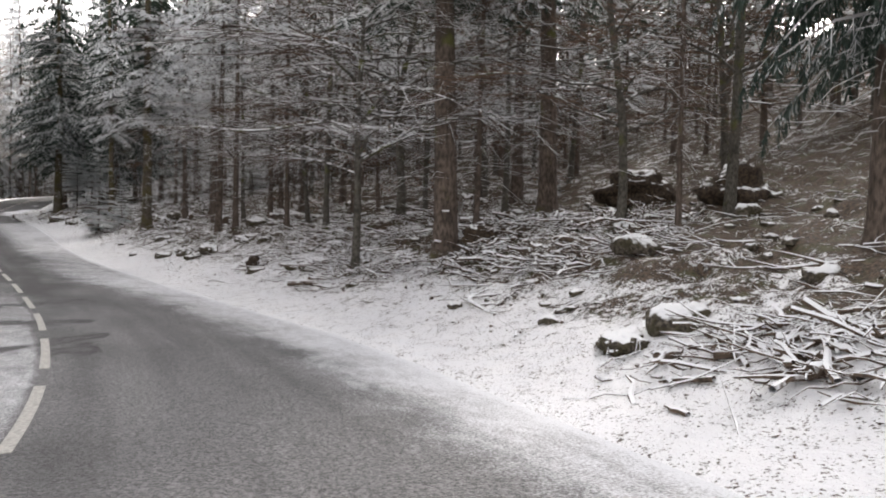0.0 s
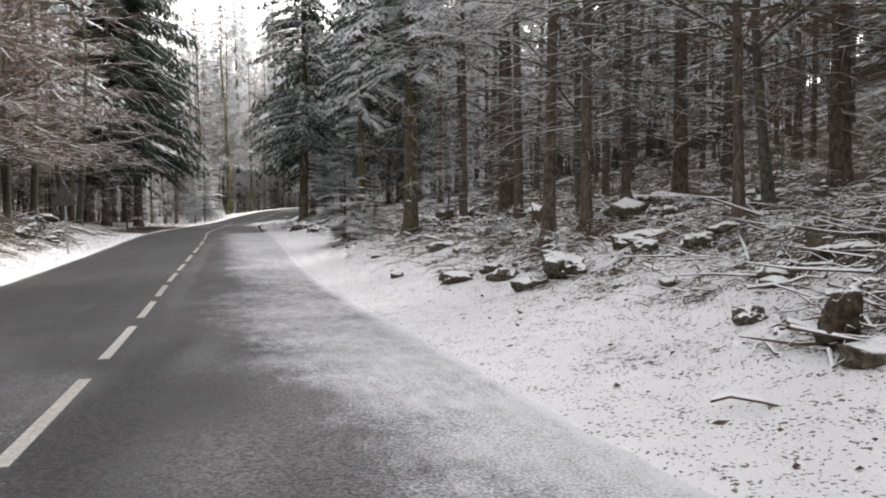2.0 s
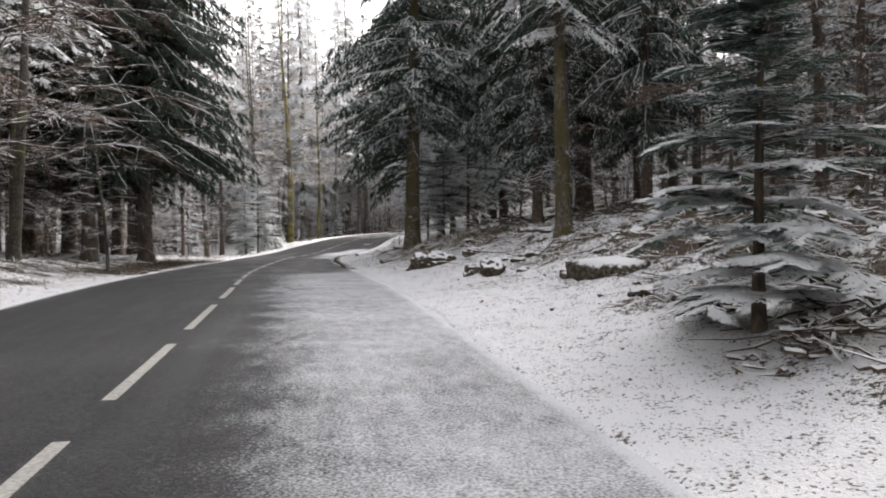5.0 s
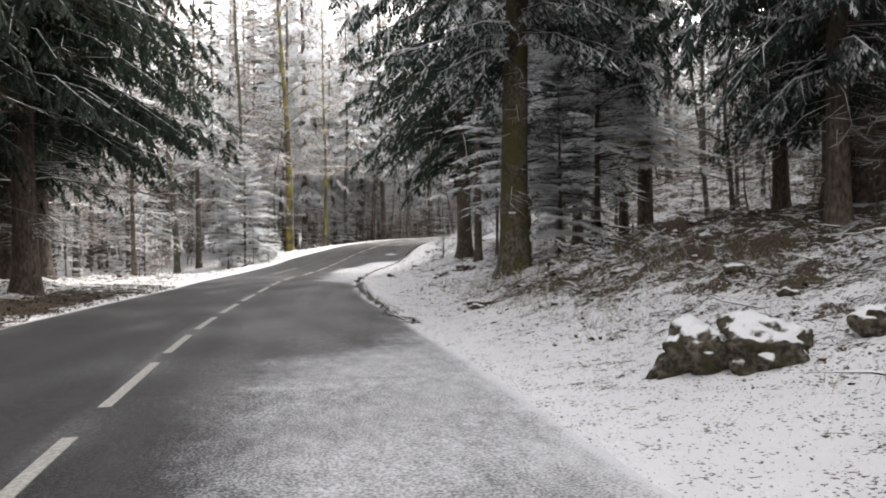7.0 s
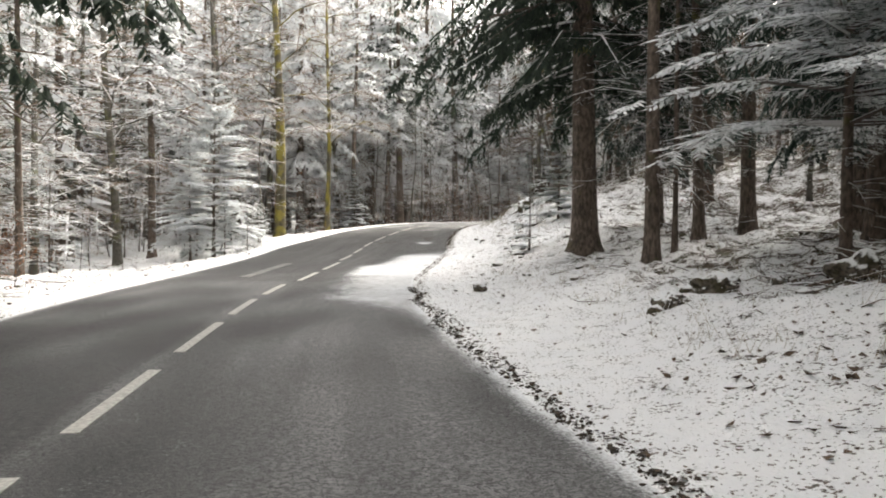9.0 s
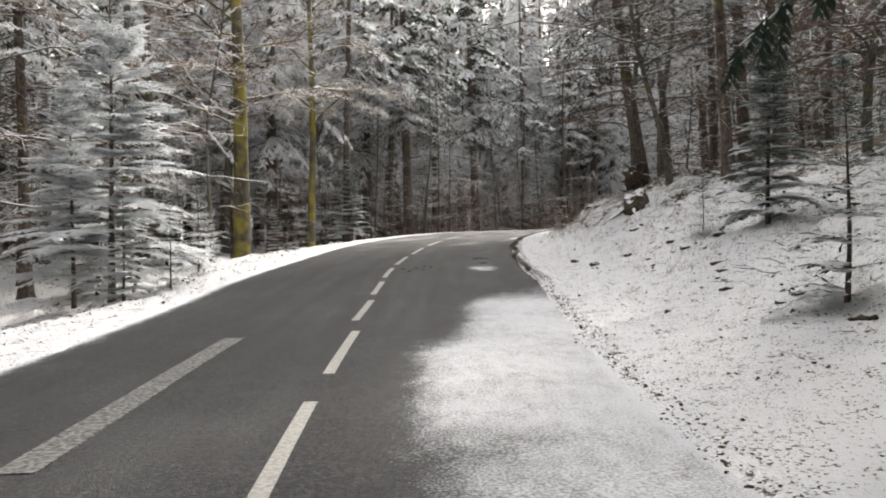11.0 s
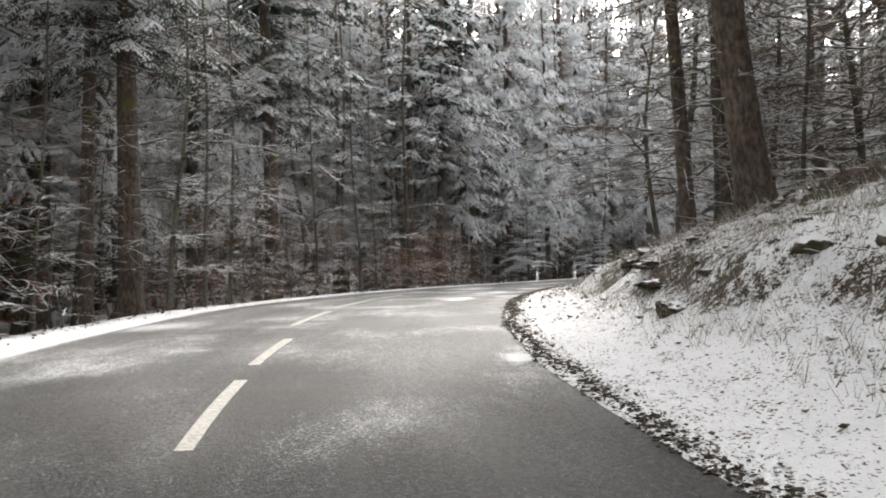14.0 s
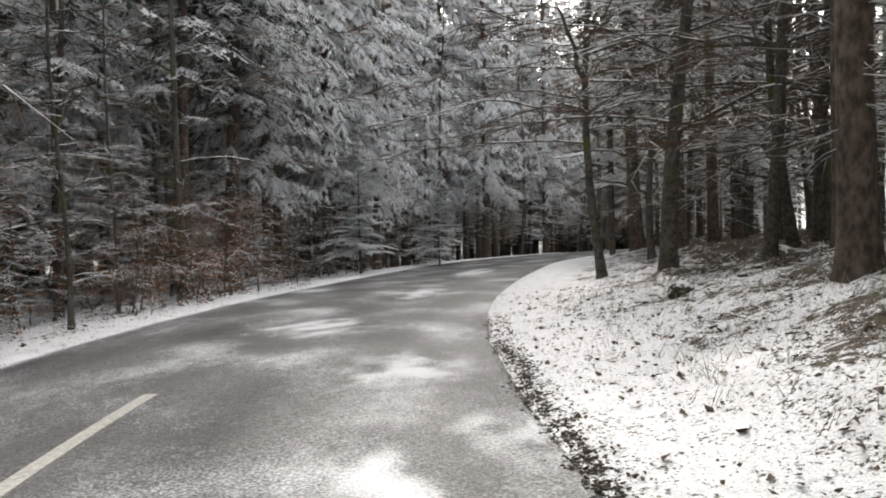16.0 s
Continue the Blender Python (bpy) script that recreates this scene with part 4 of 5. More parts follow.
for key, x, y, r in (("spruce_c", 4.0, 46.9, 0.18), ("spruce_c", 7.5, 38.2, 0.21), ("pole_a", 5.8, 37.5, 0.12), ("pole_a", 2.7, 49.4, 0.13), ("spruce_c", 4.5, 48.4, 0.18),
                     ("old_fir", -6.6, 77.9, 0.36), ("spruce_c", 2.6, 61.2, 0.13), ("spruce_c", 4.3, 64.6, 0.18), ("spotted", -1.8, 64.5, 0.23), ("spruce_b", 0.8, 76.0, 0.34),
                     ("spruce_c", -0.2, 75.6, 0.19), ("spruce_c", -2.5, 84.6, 0.16), ("spruce_a", -2.1, 83.5, 0.25), ("spruce_b", -7.4, 94.5, 0.3), ("spruce_c", -7.0, 89.6, 0.15),
                     ("pole_b", -6.2, 90.8, 0.06), ("pole_a", -5.3, 92.0, 0.13), ("spruce_a", -3.1, 94.8, 0.2), ("low_spruce", -1.6, 72.5, 0.2), ("low_spruce", -3.4, 88.2, 0.2),
                     ("low_spruce", -4.6, 98.0, 0.2), ("low_spruce", 1.8, 69.5, 0.2), ("low_spruce", 0.6, 80.0, 0.2), ("low_spruce", -2.2, 91.0, 0.18)):
    plant(key, x, y, r)
# firs with boughs to the ground
for key, x, y, k in (("fir_a", -2.1, 50.0, 1.22), ("fir_a", -0.9, 52.5, 0.7), ("fir_e", -20.6, 107.6, 1.0), ("fir_e", -21.9, 108.6, 0.72), ("fir_e", 5.4, 150.8, 0.66), ("fir_e", 11.4, 154.2, 0.58), ("fir_c", -5.5, 85.2, 1.05), ("fir_c", -4.0, 81.2, 1.1),
                     ("fir_d", -5.0, 107.9, 0.35), ("fir_d", -19.7, 112.2, 0.4), ("fir_d", -20.6, 115.4, 0.45), ("fir_d", -19.0, 106.8, 0.4), ("fir_a", -22.5, 111.5, 0.9), ("fir_d", -19.4, 110.5, 0.5), ("fir_d", -8.4, 98.2, 0.6), ("fir_d", -24.2, 101.0, 0.9), ("fir_d", -26.0, 96.0, 0.7), ("fir_a", -19.4, 121.8, 0.5), ("fir_a", -22.6, 118.0, 0.8), ("fir_b", -16.6, 125.2, 0.6), ("fir_a", -3.4, 150.5, 0.9), ("fir_b", -5.2, 80.2, 0.8), ("fir_a", -6.6, 104.3, 0.95), ("fir_d", -7.2, 106.2, 0.3), ("fir_a", -19.6, 105.6, 0.6)):
    plant(key, x, y, None, k, "young firs")
# the left-hand edge and the outer side of the last bend
for key, x, y, r in (("spruce_b", -23.4, 86.4, 0.3), ("spruce_b", -24.8, 83.5, 0.3), ("pole_a", -23.6, 97.9, 0.13), ("mossy", -20.2, 119.3, 0.34), ("mossy", -17.9, 122.0, 0.16), ("spruce_a", -13.9, 131.0, 0.28),
                     ("spruce_c", -14.9, 131.4, 0.19), ("spruce_a", -9.8, 138.5, 0.3), ("spruce_c", -16.8, 126.5, 0.19), ("pole_b", -5.8, 146.4, 0.12), ("spruce_c", -1.9, 148.6, 0.22),
                     ("spruce_a", 0.4, 150.8, 0.29), ("spruce_c", -25.0, 112.6, 0.2), ("beech_c", -18.8, 64.3, 0.2), ("beech_c", -20.5, 58.0, 0.18), ("beech_a", -16.6, 52.5, 0.14),
                     ("slender", -13.1, 128.7, 0.06), ("slender", -12.4, 129.5, 0.05), ("slender", -11.8, 130.4, 0.05), ("slender", -8.8, 136.0, 0.05), ("slender", -6.9, 138.2, 0.05), ("slender", -5.0, 143.5, 0.05), ("slender", -15.6, 128.9, 0.05), ("beech_r", -14.6, 139.5, 0.2), ("beech_r", -21.8, 128.0, 0.2), ("beech_r", -18.6, 133.0, 0.18), ("beech_r", -22.0, 136.0, 0.2), ("beech_r", -17.0, 146.0, 0.2), ("beech_r", -24.5, 122.0, 0.2), ("beech_r", -11.0, 150.0, 0.2), ("beech_r", -27.0, 131.0, 0.2), ("beech_r", -25.5, 92.0, 0.18), ("beech_r", -22.6, 114.0, 0.16), ("beech_e", -20.6, 116.6, 0.08), ("beech_e", -0.3, 127.2, 0.06), ("beech_e", 0.7, 126.2, 0.06),
                     ("beech_c", -15.8, 43.0, 0.18), ("beech_a", -18.2, 48.0, 0.14), ("spruce_c", -21.5, 72.3, 0.2), ("slender", -17.6, 71.5, 0.06)):
    plant(key, x, y, r)
plant("spruce_b", -22.0, 85.6, 0.45, 1.2)
for x, y in ((2.0, 155.0), (5.0, 158.0), (8.0, 161.0), (3.5, 161.5), (10.5, 163.5), (-1.0, 156.0), (6.5, 165.0), (13.0, 166.0)):
    plant("shade_a", x, y, 0.22, 1.2, "mixed wood")
for x, y, k in ((-4.2, 141.4, 1.0), (-3.3, 142.4, 0.8), (-2.3, 143.6, 1.1), (-5.4, 140.3, 0.8), (-3.9, 81.6, 0.6), (-19.5, 90.0, 0.7)):
    plant("leafy", x, y, None, k, "leafy shrubs")
# the inner side of the last bend, where the trunks lean over the road
LEAN = random.Random(8)
for key, x, y, r in (("spruce_a", -3.6, 122.8, 0.31), ("spruce_c", -0.5, 128.8, 0.22), ("spruce_c", 1.9, 130.2, 0.2), ("beech_b", 5.2, 138.1, 0.12), ("beech_a", 3.4, 134.6, 0.18), ("beech_b", 5.7, 133.3, 0.12),
                     ("spruce_a", 16.3, 146.7, 0.3), ("spruce_c", 15.3, 143.7, 0.25), ("spruce_c", 12.5, 140.2, 0.2), ("beech_c", 10.5, 135.2, 0.22), ("beech_a", 5.9, 132.9, 0.13), ("beech_a", -3.9, 119.6, 0.14),
                     ("beech_a", -5.6, 117.0, 0.12), ("beech_b", -5.1, 114.8, 0.11), ("spruce_c", -4.2, 112.2, 0.18), ("beech_c", -2.0, 113.5, 0.18), ("spruce_a", -1.0, 118.5, 0.25)):
    plant(key, x, y, r, tilt=(0, 9.5 if y == 122.8 else LEAN.uniform(1.5, 5.0)), turn=LEAN.uniform(195, 225))

# the wood behind, with glades round the young firs
CLEAR = ((5.4, 150.8, 2.4), (10.5, 154.5, 2.2), (-20.0, 103.5, 4.5), (-2.4, 49.0, 2.5), (-18.5, 98.0, 3.5))
def fill(count, s_range, lat_range, kinds, seed, gap, group):
    r = random.Random(seed)
    made = tries = 0
    while made < count and tries < count * 30:
        tries += 1
        s, lat = r.uniform(*s_range), r.uniform(*lat_range)
        x, y, _ = road_place(s, lat)
        _, real, _ = along([x], [y])
        if any((x - a) ** 2 + (y - b) ** 2 < c**2 for a, b, c in CLEAR):
            continue
        if abs(real[0] - lat) > 1.5 or any((x - a) ** 2 + (y - b) ** 2 < gap**2 for a, b in STANDING):
            continue
        key = r.choice(kinds)
        plant(key, float(x), float(y), None, r.uniform(0.8, 1.15), group)
        made += 1


for x, y, r in ((-19.6, 80.5, 0.3), (-21.0, 77.5, 0.28), (-24.5, 79.0, 0.3), (-26.0, 88.5, 0.3)):
    plant("spruce_b", x, y, r, 1.1)
fill(48, (34, 84), (-16, -7.4), ["beech_c", "beech_a", "beech_f", "beech_f"], 40, 1.5, "roadside beeches")
fill(40, (40, 100), (-30, -15), ["beech_f", "beech_c", "beech_f", "shade_d"], 59, 1.7, "roadside beeches")
fill(20, (138, 182), (6.2, 16), ["beech_d", "shade_a", "beech_e", "beech_r", "beech_f"], 47, 1.9, "mixed wood")
fill(26, (136, 200), (-24, -7.5), ["hoar", "hoar", "beech_r"], 57, 2.6, "spruces beyond the bend")
fill(52, (138, 200), (-20, -5.2), ["beech_r", "beech_r", "beech_d", "beech_d"], 48, 1.7, "mixed wood")
fill(34, (112, 205), (-48, -15), ["hoar", "shade_a", "shade_b"], 58, 3.0, "spruces beyond the bend")
fill(18, (158, 202), (7, 20), ["beech_d", "beech_f", "beech_r", "shade_a"], 63, 2.1, "mixed wood")
fill(14, (104, 138), (9, 18), ["beech_a", "beech_d", "beech_f", "shade_a"], 49, 2.0, "mixed wood")
fill(75, (6, 75), (14.5, 42), ["shade_d", "shade_d", "shade_d", "shade_a", "shade_d", "beech_f"], 41, 1.7, "spruce wood")
fill(46, (64, 128), (12, 40), ["shade_a", "shade_b", "shade_c", "beech_d", "beech_e"], 42, 2.2, "spruce wood")
fill(30, (124, 190), (11, 36), ["beech_d", "beech_e", "shade_a", "shade_c"], 43, 2.6, "mixed wood")
fill(66, (22, 92), (-34, -10), ["beech_f", "beech_f", "beech_d", "shade_a", "shade_c"], 44, 1.9, "mixed wood")
fill(60, (92, 165), (-45, -9), ["beech_d", "beech_r", "beech_d", "beech_f", "shade_c"], 45, 2.2, "mixed wood")
fill(34, (140, 205), (-32, -7.5), ["shade_a", "beech_r", "beech_d", "beech_r"], 46, 2.4, "mixed wood")
fill(10, (100, 134), (-17, -6.5), ["beech_r"], 56, 1.8, "mixed wood")
fill(26, (146, 178), (-28, -5.5), ["hoar", "hoar", "shade_b"], 60, 2.2, "spruces beyond the bend")
for x, y in ((14, 162.5), (17, 166), (20, 169), (23, 165.5), (26, 170), (12, 167), (29, 174), (18, 173), (22, 177), (31, 168.5)):
    plant("hoar", x, y, 0.28, 1.2, "spruces beyond the bend")
for x, y in ((-16.4, 135.5), (-20.4, 127), (-12.2, 142), (-18, 141), (-23.5, 133.5), (-21.5, 139)):
    plant("hoar", x, y, 0.3, 1.15, "spruces beyond the bend")
# undergrowth
fill(30, (126, 160), (-7.5, -4.0), ["thicket"], 55, 0.6, "undergrowth")
fill(22, (132, 160), (-9.0, -4.4), ["leafy", "thicket"], 62, 0.6, "undergrowth")
fill(120, (100, 175), (-20, -5.2), ["sapling", "thicket", "sapling", "fir_d", "sapling"], 51, 1.2, "undergrowth")
fill(16, (24, 90), (-16, -8), ["sapling", "thicket"], 52, 1.2, "undergrowth")
fill(16, (20, 60), (11, 22), ["sapling", "thicket"], 53, 1.2, "undergrowth")
fill(22, (64, 150), (9.5, 22), ["sapling", "thicket", "fir_d"], 54, 1.2, "undergrowth")


# ---- the woods farther off: too many to count ----
def far_woods(seed, number, s_range, lats, tall=(20, 32), n=150, leafless=0.45):
    r = np.random.RandomState(seed)
    soup = Soup()
    made = 0
    while made < number:
        s, lat = r.uniform(*s_range), r.uniform(*lats)
        x, y, _ = road_place(s, lat)
        if abs(along([x], [y])[1][0]) < min(abs(lats[0]), abs(lats[1])) - 2:
            continue
        z = float(ground_height([x], [y])[0])
        h = r.uniform(*tall)
        made += 1
        k = np.array([0, 0.5, 1.0])
        tubes(soup, (np.array([x, y, z]) + np.stack([0 * k, 0 * k, k * h - 0.3], 1))[None], (r.uniform(0.1, 0.24) * (1 - 0.9 * k))[None], 5, 0)
        bare = r.rand() < leafless
        zz = h * r.uniform(0.04 if bare else 0.12, 1, n)
        reach = (1.05 - zz / h) ** 0.7 * r.uniform(1.8, 3.6)
        a = r.uniform(0, 6.283, n)
        out = np.stack([np.cos(a), np.sin(a), r.uniform(-0.3, 0.35, n)], -1)
        root = np.array([x, y, z]) + np.stack([0 * zz, 0 * zz, zz], -1) + out * (reach * r.uniform(0, 0.5, n))[:, None]
        if bare:
            spikes(soup, root, root + out * reach[:, None] * r.uniform(0.4, 1.0, (n, 1)) + r.normal(0, 0.25, (n, 3)), 0.05, 2)
        else:
            sprays(soup, root, unit(out - np.array([0, 0, 0.25])), reach * r.uniform(0.6, 1.0, n), np.full(n, 0.4), np.broadcast_to(np.array([0, 0, 1.0]), (n, 3)), 1)
    # haze of distance is carried by the whitened needle and twig colours
    ob = new("far_woods", soup.mesh("far_woods", [M_SPRUCE, M_HOAR_HAZE, M_RIME_HAZE]))
    return tagged(ob, "dense frosted spruce and beech wood farther off", "forest", kind="stuff")


far_woods(61, 420, (-10, 170), (30, 90))
far_woods(62, 560, (10, 215), (-85, -26))
far_woods(63, 120, (200, 215), (-60, -10))
far_woods(64, 110, (125, 210), (22, 60))
far_woods(65, 280, (135, 215), (-50, -16), leafless=0.8)
far_woods(66, 110, (146, 215), (-34, -9), (24, 33), 260, 0.85)
far_woods(69, 70, (162, 205), (-24, -6.5), (25, 34), 320, 0.75)
far_woods(70, 80, (116, 165), (-50, -24), (28, 37), 300, 0.6)
far_woods(67, 60, (84, 138), (-42, -15), (24, 33), 240, 0.75)
far_woods(68, 26, (160, 215), (5, 30), (24, 32), 240)


# ---- things on the forest floor ----
def lump(seed, size, rough=0.34, cuts=4, flat=0.0):
    """A rounded, uneven block of about the given size (x, y, z), resting on z = 0."""
    bm = bmesh.new()
    bmesh.ops.create_icosphere(bm, subdivisions=cuts, radius=0.5)
    off = Vector((seed * 3.7, seed * 1.3, seed * 2.1))
    for v in bm.verts:
        p = v.co * 2.2 + off
        k = 1 + rough * noise.noise(p) * 1.6 + rough * 0.6 * noise.noise(p * 2.7) - rough * 0.7 * abs(noise.noise(p * 3.3)) + rough * 0.4 * noise.noise(p * 6.1) + rough * 0.25 * noise.noise(p * 13)
        v.co = Vector((v.co.x * size[0], v.co.y * size[1], max(v.co.z, -0.32 + flat) * size[2])) * k
    low = min(v.co.z for v in bm.verts)
    for v in bm.verts:
        v.co.z -= low
    for f in bm.faces:
        f.smooth = True
    me = bpy.data.meshes.new("stone")
    bm.to_mesh(me)
    bm.free()
    return me


def rest(ob, x, y, turn=0.0, sink=0.05, tilt=(0, 0)):
    ob.matrix_world = pose(x, y, float(ground_height([x], [y])[0]) - sink, tilt[0], tilt[1], turn)
    return ob


def stone(x, y, w, d, h, seed, label="mossy stone with a cap of snow", mat=None):
    me = lump(seed, (w * 1.1, d * 1.1, h * 1.6), 0.4 if mat else 0.3)
    me.materials.append(mat or M_STONE)
    return tagged(rest(new("stone", me), x, y, seed * 47 % 360, 0.5 * h), label, "stone", "stones on the forest floor")


for n, (x, y, w, d, h) in enumerate(((5.3, 7.8, 0.8, 0.5, 0.22), 
                                     (2.45, 29.9, 1.15, 0.6, 0.32), (0.95, 32.5, 0.62, 0.45, 0.22), (1.65, 31.2, 0.5, 0.4, 0.2), (-0.18, 35.4, 0.36, 0.3, 0.16), (3.7, 29.6, 0.54, 0.45, 0.24), (4.3, 29.0, 0.5, 0.5, 0.24),
                                     (3.07, 24.7, 0.3, 0.3, 0.15), (1.6, 32.6, 0.4, 0.35, 0.18), (3.6, 30.2, 0.5, 0.4, 0.22), (0.75, 33.2, 0.22, 0.2, 0.16), (-5.8, 66.6, 0.95, 0.6, 0.42))):
    stone(x, y, w, d, h, n + 1)
for n, (x, y, w, d, h) in enumerate(((-4.3, 66.2, 0.5, 0.4, 0.26), (-4.55, 60.8, 0.42, 0.35, 0.24), (-4.1, 59.7, 0.85, 0.5, 0.34), (-5.3, 66.4, 0.8, 0.9, 0.36), (-7.5, 74.6, 0.55, 0.45, 0.16), (-6.1, 75.2, 0.25, 0.2, 0.15),
                                     (-10.35, 89.0, 0.26, 0.22, 0.16), (-7.65, 84.3, 0.65, 0.5, 0.32), (-8.3, 83.8, 0.36, 0.3, 0.2), (-5.8, 84.4, 0.9, 0.6, 0.42), (-9.5, 108.9, 0.2, 0.16, 0.1), (-9.3, 107.6, 0.22, 0.2, 0.11),
                                     (-0.3, 131.4, 0.34, 0.3, 0.2), (-7.7, 119.6, 0.34, 0.3, 0.2))):
    stone(x, y, w, d, h, n + 31)


def stump(x, y, radius, height, seed, turn=0.0, label="old tree stump with spreading roots and a snow cap"):
    """A sawn stump with root flare: bark sides, and a snowy top as a part of its own."""
    r = np.random.RandomState(seed)
    k, m = 20, 7
    a = np.arange(k) * 2 * math.pi / k
    lobes = 1 + 0.25 * np.cos(a * 5 + r.uniform(0, 6)) + 0.12 * np.cos(a * 9 + r.uniform(0, 6))
    u = np.linspace(0, 1, m)
    rad = radius * (0.85 + 0.9 * np.exp(-u[:, None] * 5) * lobes)
    z = height * (u[:, None] + 0.12 * u[:, None] ** 3 * np.cos(a * 2 + 1) + 0.06 * u[:, None] * r.normal(0, 1, k)) - 0.12
    pts = np.stack([rad * np.cos(a), rad * np.sin(a), z + 0 * rad], -1)
    i, j = np.meshgrid(np.arange(m - 1), np.arange(k), indexing="ij")
    body, cap = Soup(), Soup()
    body.add(pts, np.stack([i * k + j, i * k + (j + 1) % k, (i + 1) * k + (j + 1) % k, (i + 1) * k + j], -1).reshape(-1, 4))
    ring = pts[-1]
    mid = ring.mean(0)
    ring2 = mid + (ring - mid) * 0.75 + np.array([0, 0, 0.05])
    ring1 = mid + (ring - mid) * 1.03 + np.array([0, 0, 0.015])
    q = np.arange(k)
    cap.add(np.concatenate([ring1, ring2, mid[None] + [0, 0, 0.06]]), np.stack([q, (q + 1) % k, k + (q + 1) % k, k + q], -1))
    cap.add(np.concatenate([ring2, mid[None] + [0, 0, 0.06]]), np.stack([q, (q + 1) % k, 0 * q + k], -1))
    ob = new("tree_stump")
    part("bark", body.mesh("bark", [M_STICK], True), ob)
    part("snow_cap", cap.mesh("snow_cap", [M_SNOW], True), ob, "thin cap of snow")
    return tagged(rest(ob, x, y, turn, 0.22), label, "stump", "stumps")


M_SNOW = plain_paint("snow", (0.78, 0.8, 0.83), (0.88, 0.89, 0.9), 6, 0.85)
M_EARTH = plain_paint("root_earth", (0.022, 0.017, 0.013), (0.09, 0.066, 0.046), 14, 0.95, 0.16, 0.9)
me_stump = lump(7, (0.8, 0.7, 0.9), 0.3)
me_stump.materials.append(M_STONE)
old = new("tree_stump")
part("wood", me_stump, old)
for k in range(5):
    a = k * 1.26
    soup = Soup()
    tubes(soup, np.array([[(0.2 * math.cos(a), 0.2 * math.sin(a), 0.32), (0.5 * math.cos(a), 0.45 * math.sin(a), 0.12), (0.85 * math.cos(a + 0.2), 0.8 * math.sin(a + 0.2), -0.1)]]), np.array([[0.09, 0.06, 0.02]]), 6)
    part("root", soup.mesh("root", [M_STICK], True), old)
rest(old, -6.9, 112.5, 30, 0.15)
tagged(old, "old moss-grown stump with roots and patches of snow", "stump", "stumps")
stump(3.8, 38.8, 0.27, 0.75, 4)
stump(2.9, 48.2, 0.14, 0.65, 5)
stump(12.0, 28.5, 0.24, 0.55, 6)


def root_plate(x, y, w, h, turn, seed, label):
    """A torn-up root plate: a dark lump of earth with broken root ends."""
    me = lump(seed, (w * 1.15, w * 0.8, h * 1.5), 0.36, 4)
    me.materials.append(M_EARTH)
    ob = new("root_plate")
    part("earth", me, ob)
    r = np.random.RandomState(seed)
    roots = Soup()
    a = r.uniform(0, 6.283, 16)
    base = np.stack([np.cos(a) * w * 0.35, np.sin(a) * w * 0.18, h * (0.45 + 0.35 * np.sin(a * 1.7))], -1)
    tip = base + unit(np.stack([np.cos(a), np.sin(a) * 0.8, r.uniform(-0.4, 0.7, 16)], -1)) * r.uniform(0.25, 0.6, (16, 1)) * w
    mid = (base + tip) / 2 + r.normal(0, 0.05, (16, 3))
    tubes(roots, np.stack([base, mid, tip], 1), np.stack([np.full(16, 0.035), np.full(16, 0.022), np.full(16, 0.006)], 1) * w, 5)
    part("root_tangle", roots.mesh("root_tangle", [M_STICK]), ob)["kind"] = "stuff"
    return tagged(rest(ob, x, y, turn), label, "root plate", "stumps")


root_plate(-5.6, 116.9, 0.95, 0.75, 30, 8, "dark upturned root plate on the bank")
root_plate(3.1, 23.3, 0.38, 0.36, 70, 9, "dark upturned stump with snowy roots")
root_plate(7.5, 17.0, 0.8, 0.4, 20, 10, "torn roots and earth at the foot of a spruce")
stone(12.6, 18.1, 1.7, 1.2, 0.75, 91, "dark flat boulder between the trunks", M_EARTH)
stone(13.4, 15.1, 1.7, 1.2, 0.85, 92, "dark flat boulder between the trunks", M_EARTH)
for n, (x, y, w) in enumerate(((-7.0, 120.95, 0.55), (-6.6, 121.6, 0.4), (-6.2, 122.7, 0.35))):
    stone(x, y, w, 0.4, 0.09, n + 81, "dark scar of bare earth in the bank", M_EARTH)


def branch_meshes(seed, length, thick):
    """The main stem of a fallen branch, and its side twigs, one mesh each."""
    r = np.random.RandomState(seed)
    k = np.linspace(0, 1, 9)
    wig = np.cumsum(r.normal(0, 0.03, (9, 3)), 0) * length
    wig[:, 2] = np.abs(wig[:, 2]) * 0.5 + 0.04
    path = np.stack([length * (k - 0.5), 0 * k, 0 * k], 1) + wig
    stem_soup = Soup()
    tubes(stem_soup, path[None], (thick * (1 - 0.8 * k))[None], 6)
    made = [stem_soup.mesh("stem", [M_STICK])]
    for n in range(6):
        j = r.randint(1, 8)
        d = unit(np.array([r.uniform(0.3, 1), r.choice([-1, 1]) * r.uniform(0.4, 1), r.uniform(-0.02, 0.35)]))
        ln = length * r.uniform(0.15, 0.45)
        mid = path[j] + d * ln / 2 + r.normal(0, 0.03, 3)
        tip = mid + unit(d + r.normal(0, 0.25, 3)) * ln / 2
        soup = Soup()
        tubes(soup, np.stack([path[j], mid, tip])[None], np.array([[thick * (1 - 0.8 * k[j]) * 0.7, thick * 0.3, 0.003]]), 4)
        made.append(soup.mesh("side_twig", [M_STICK]))
    return made


BRANCHES = [branch_meshes(70 + n, ln, th) for n, (ln, th) in enumerate(((2.2, 0.036), (1.5, 0.026), (1.1, 0.02), (1.9, 0.045), (0.8, 0.016)))]


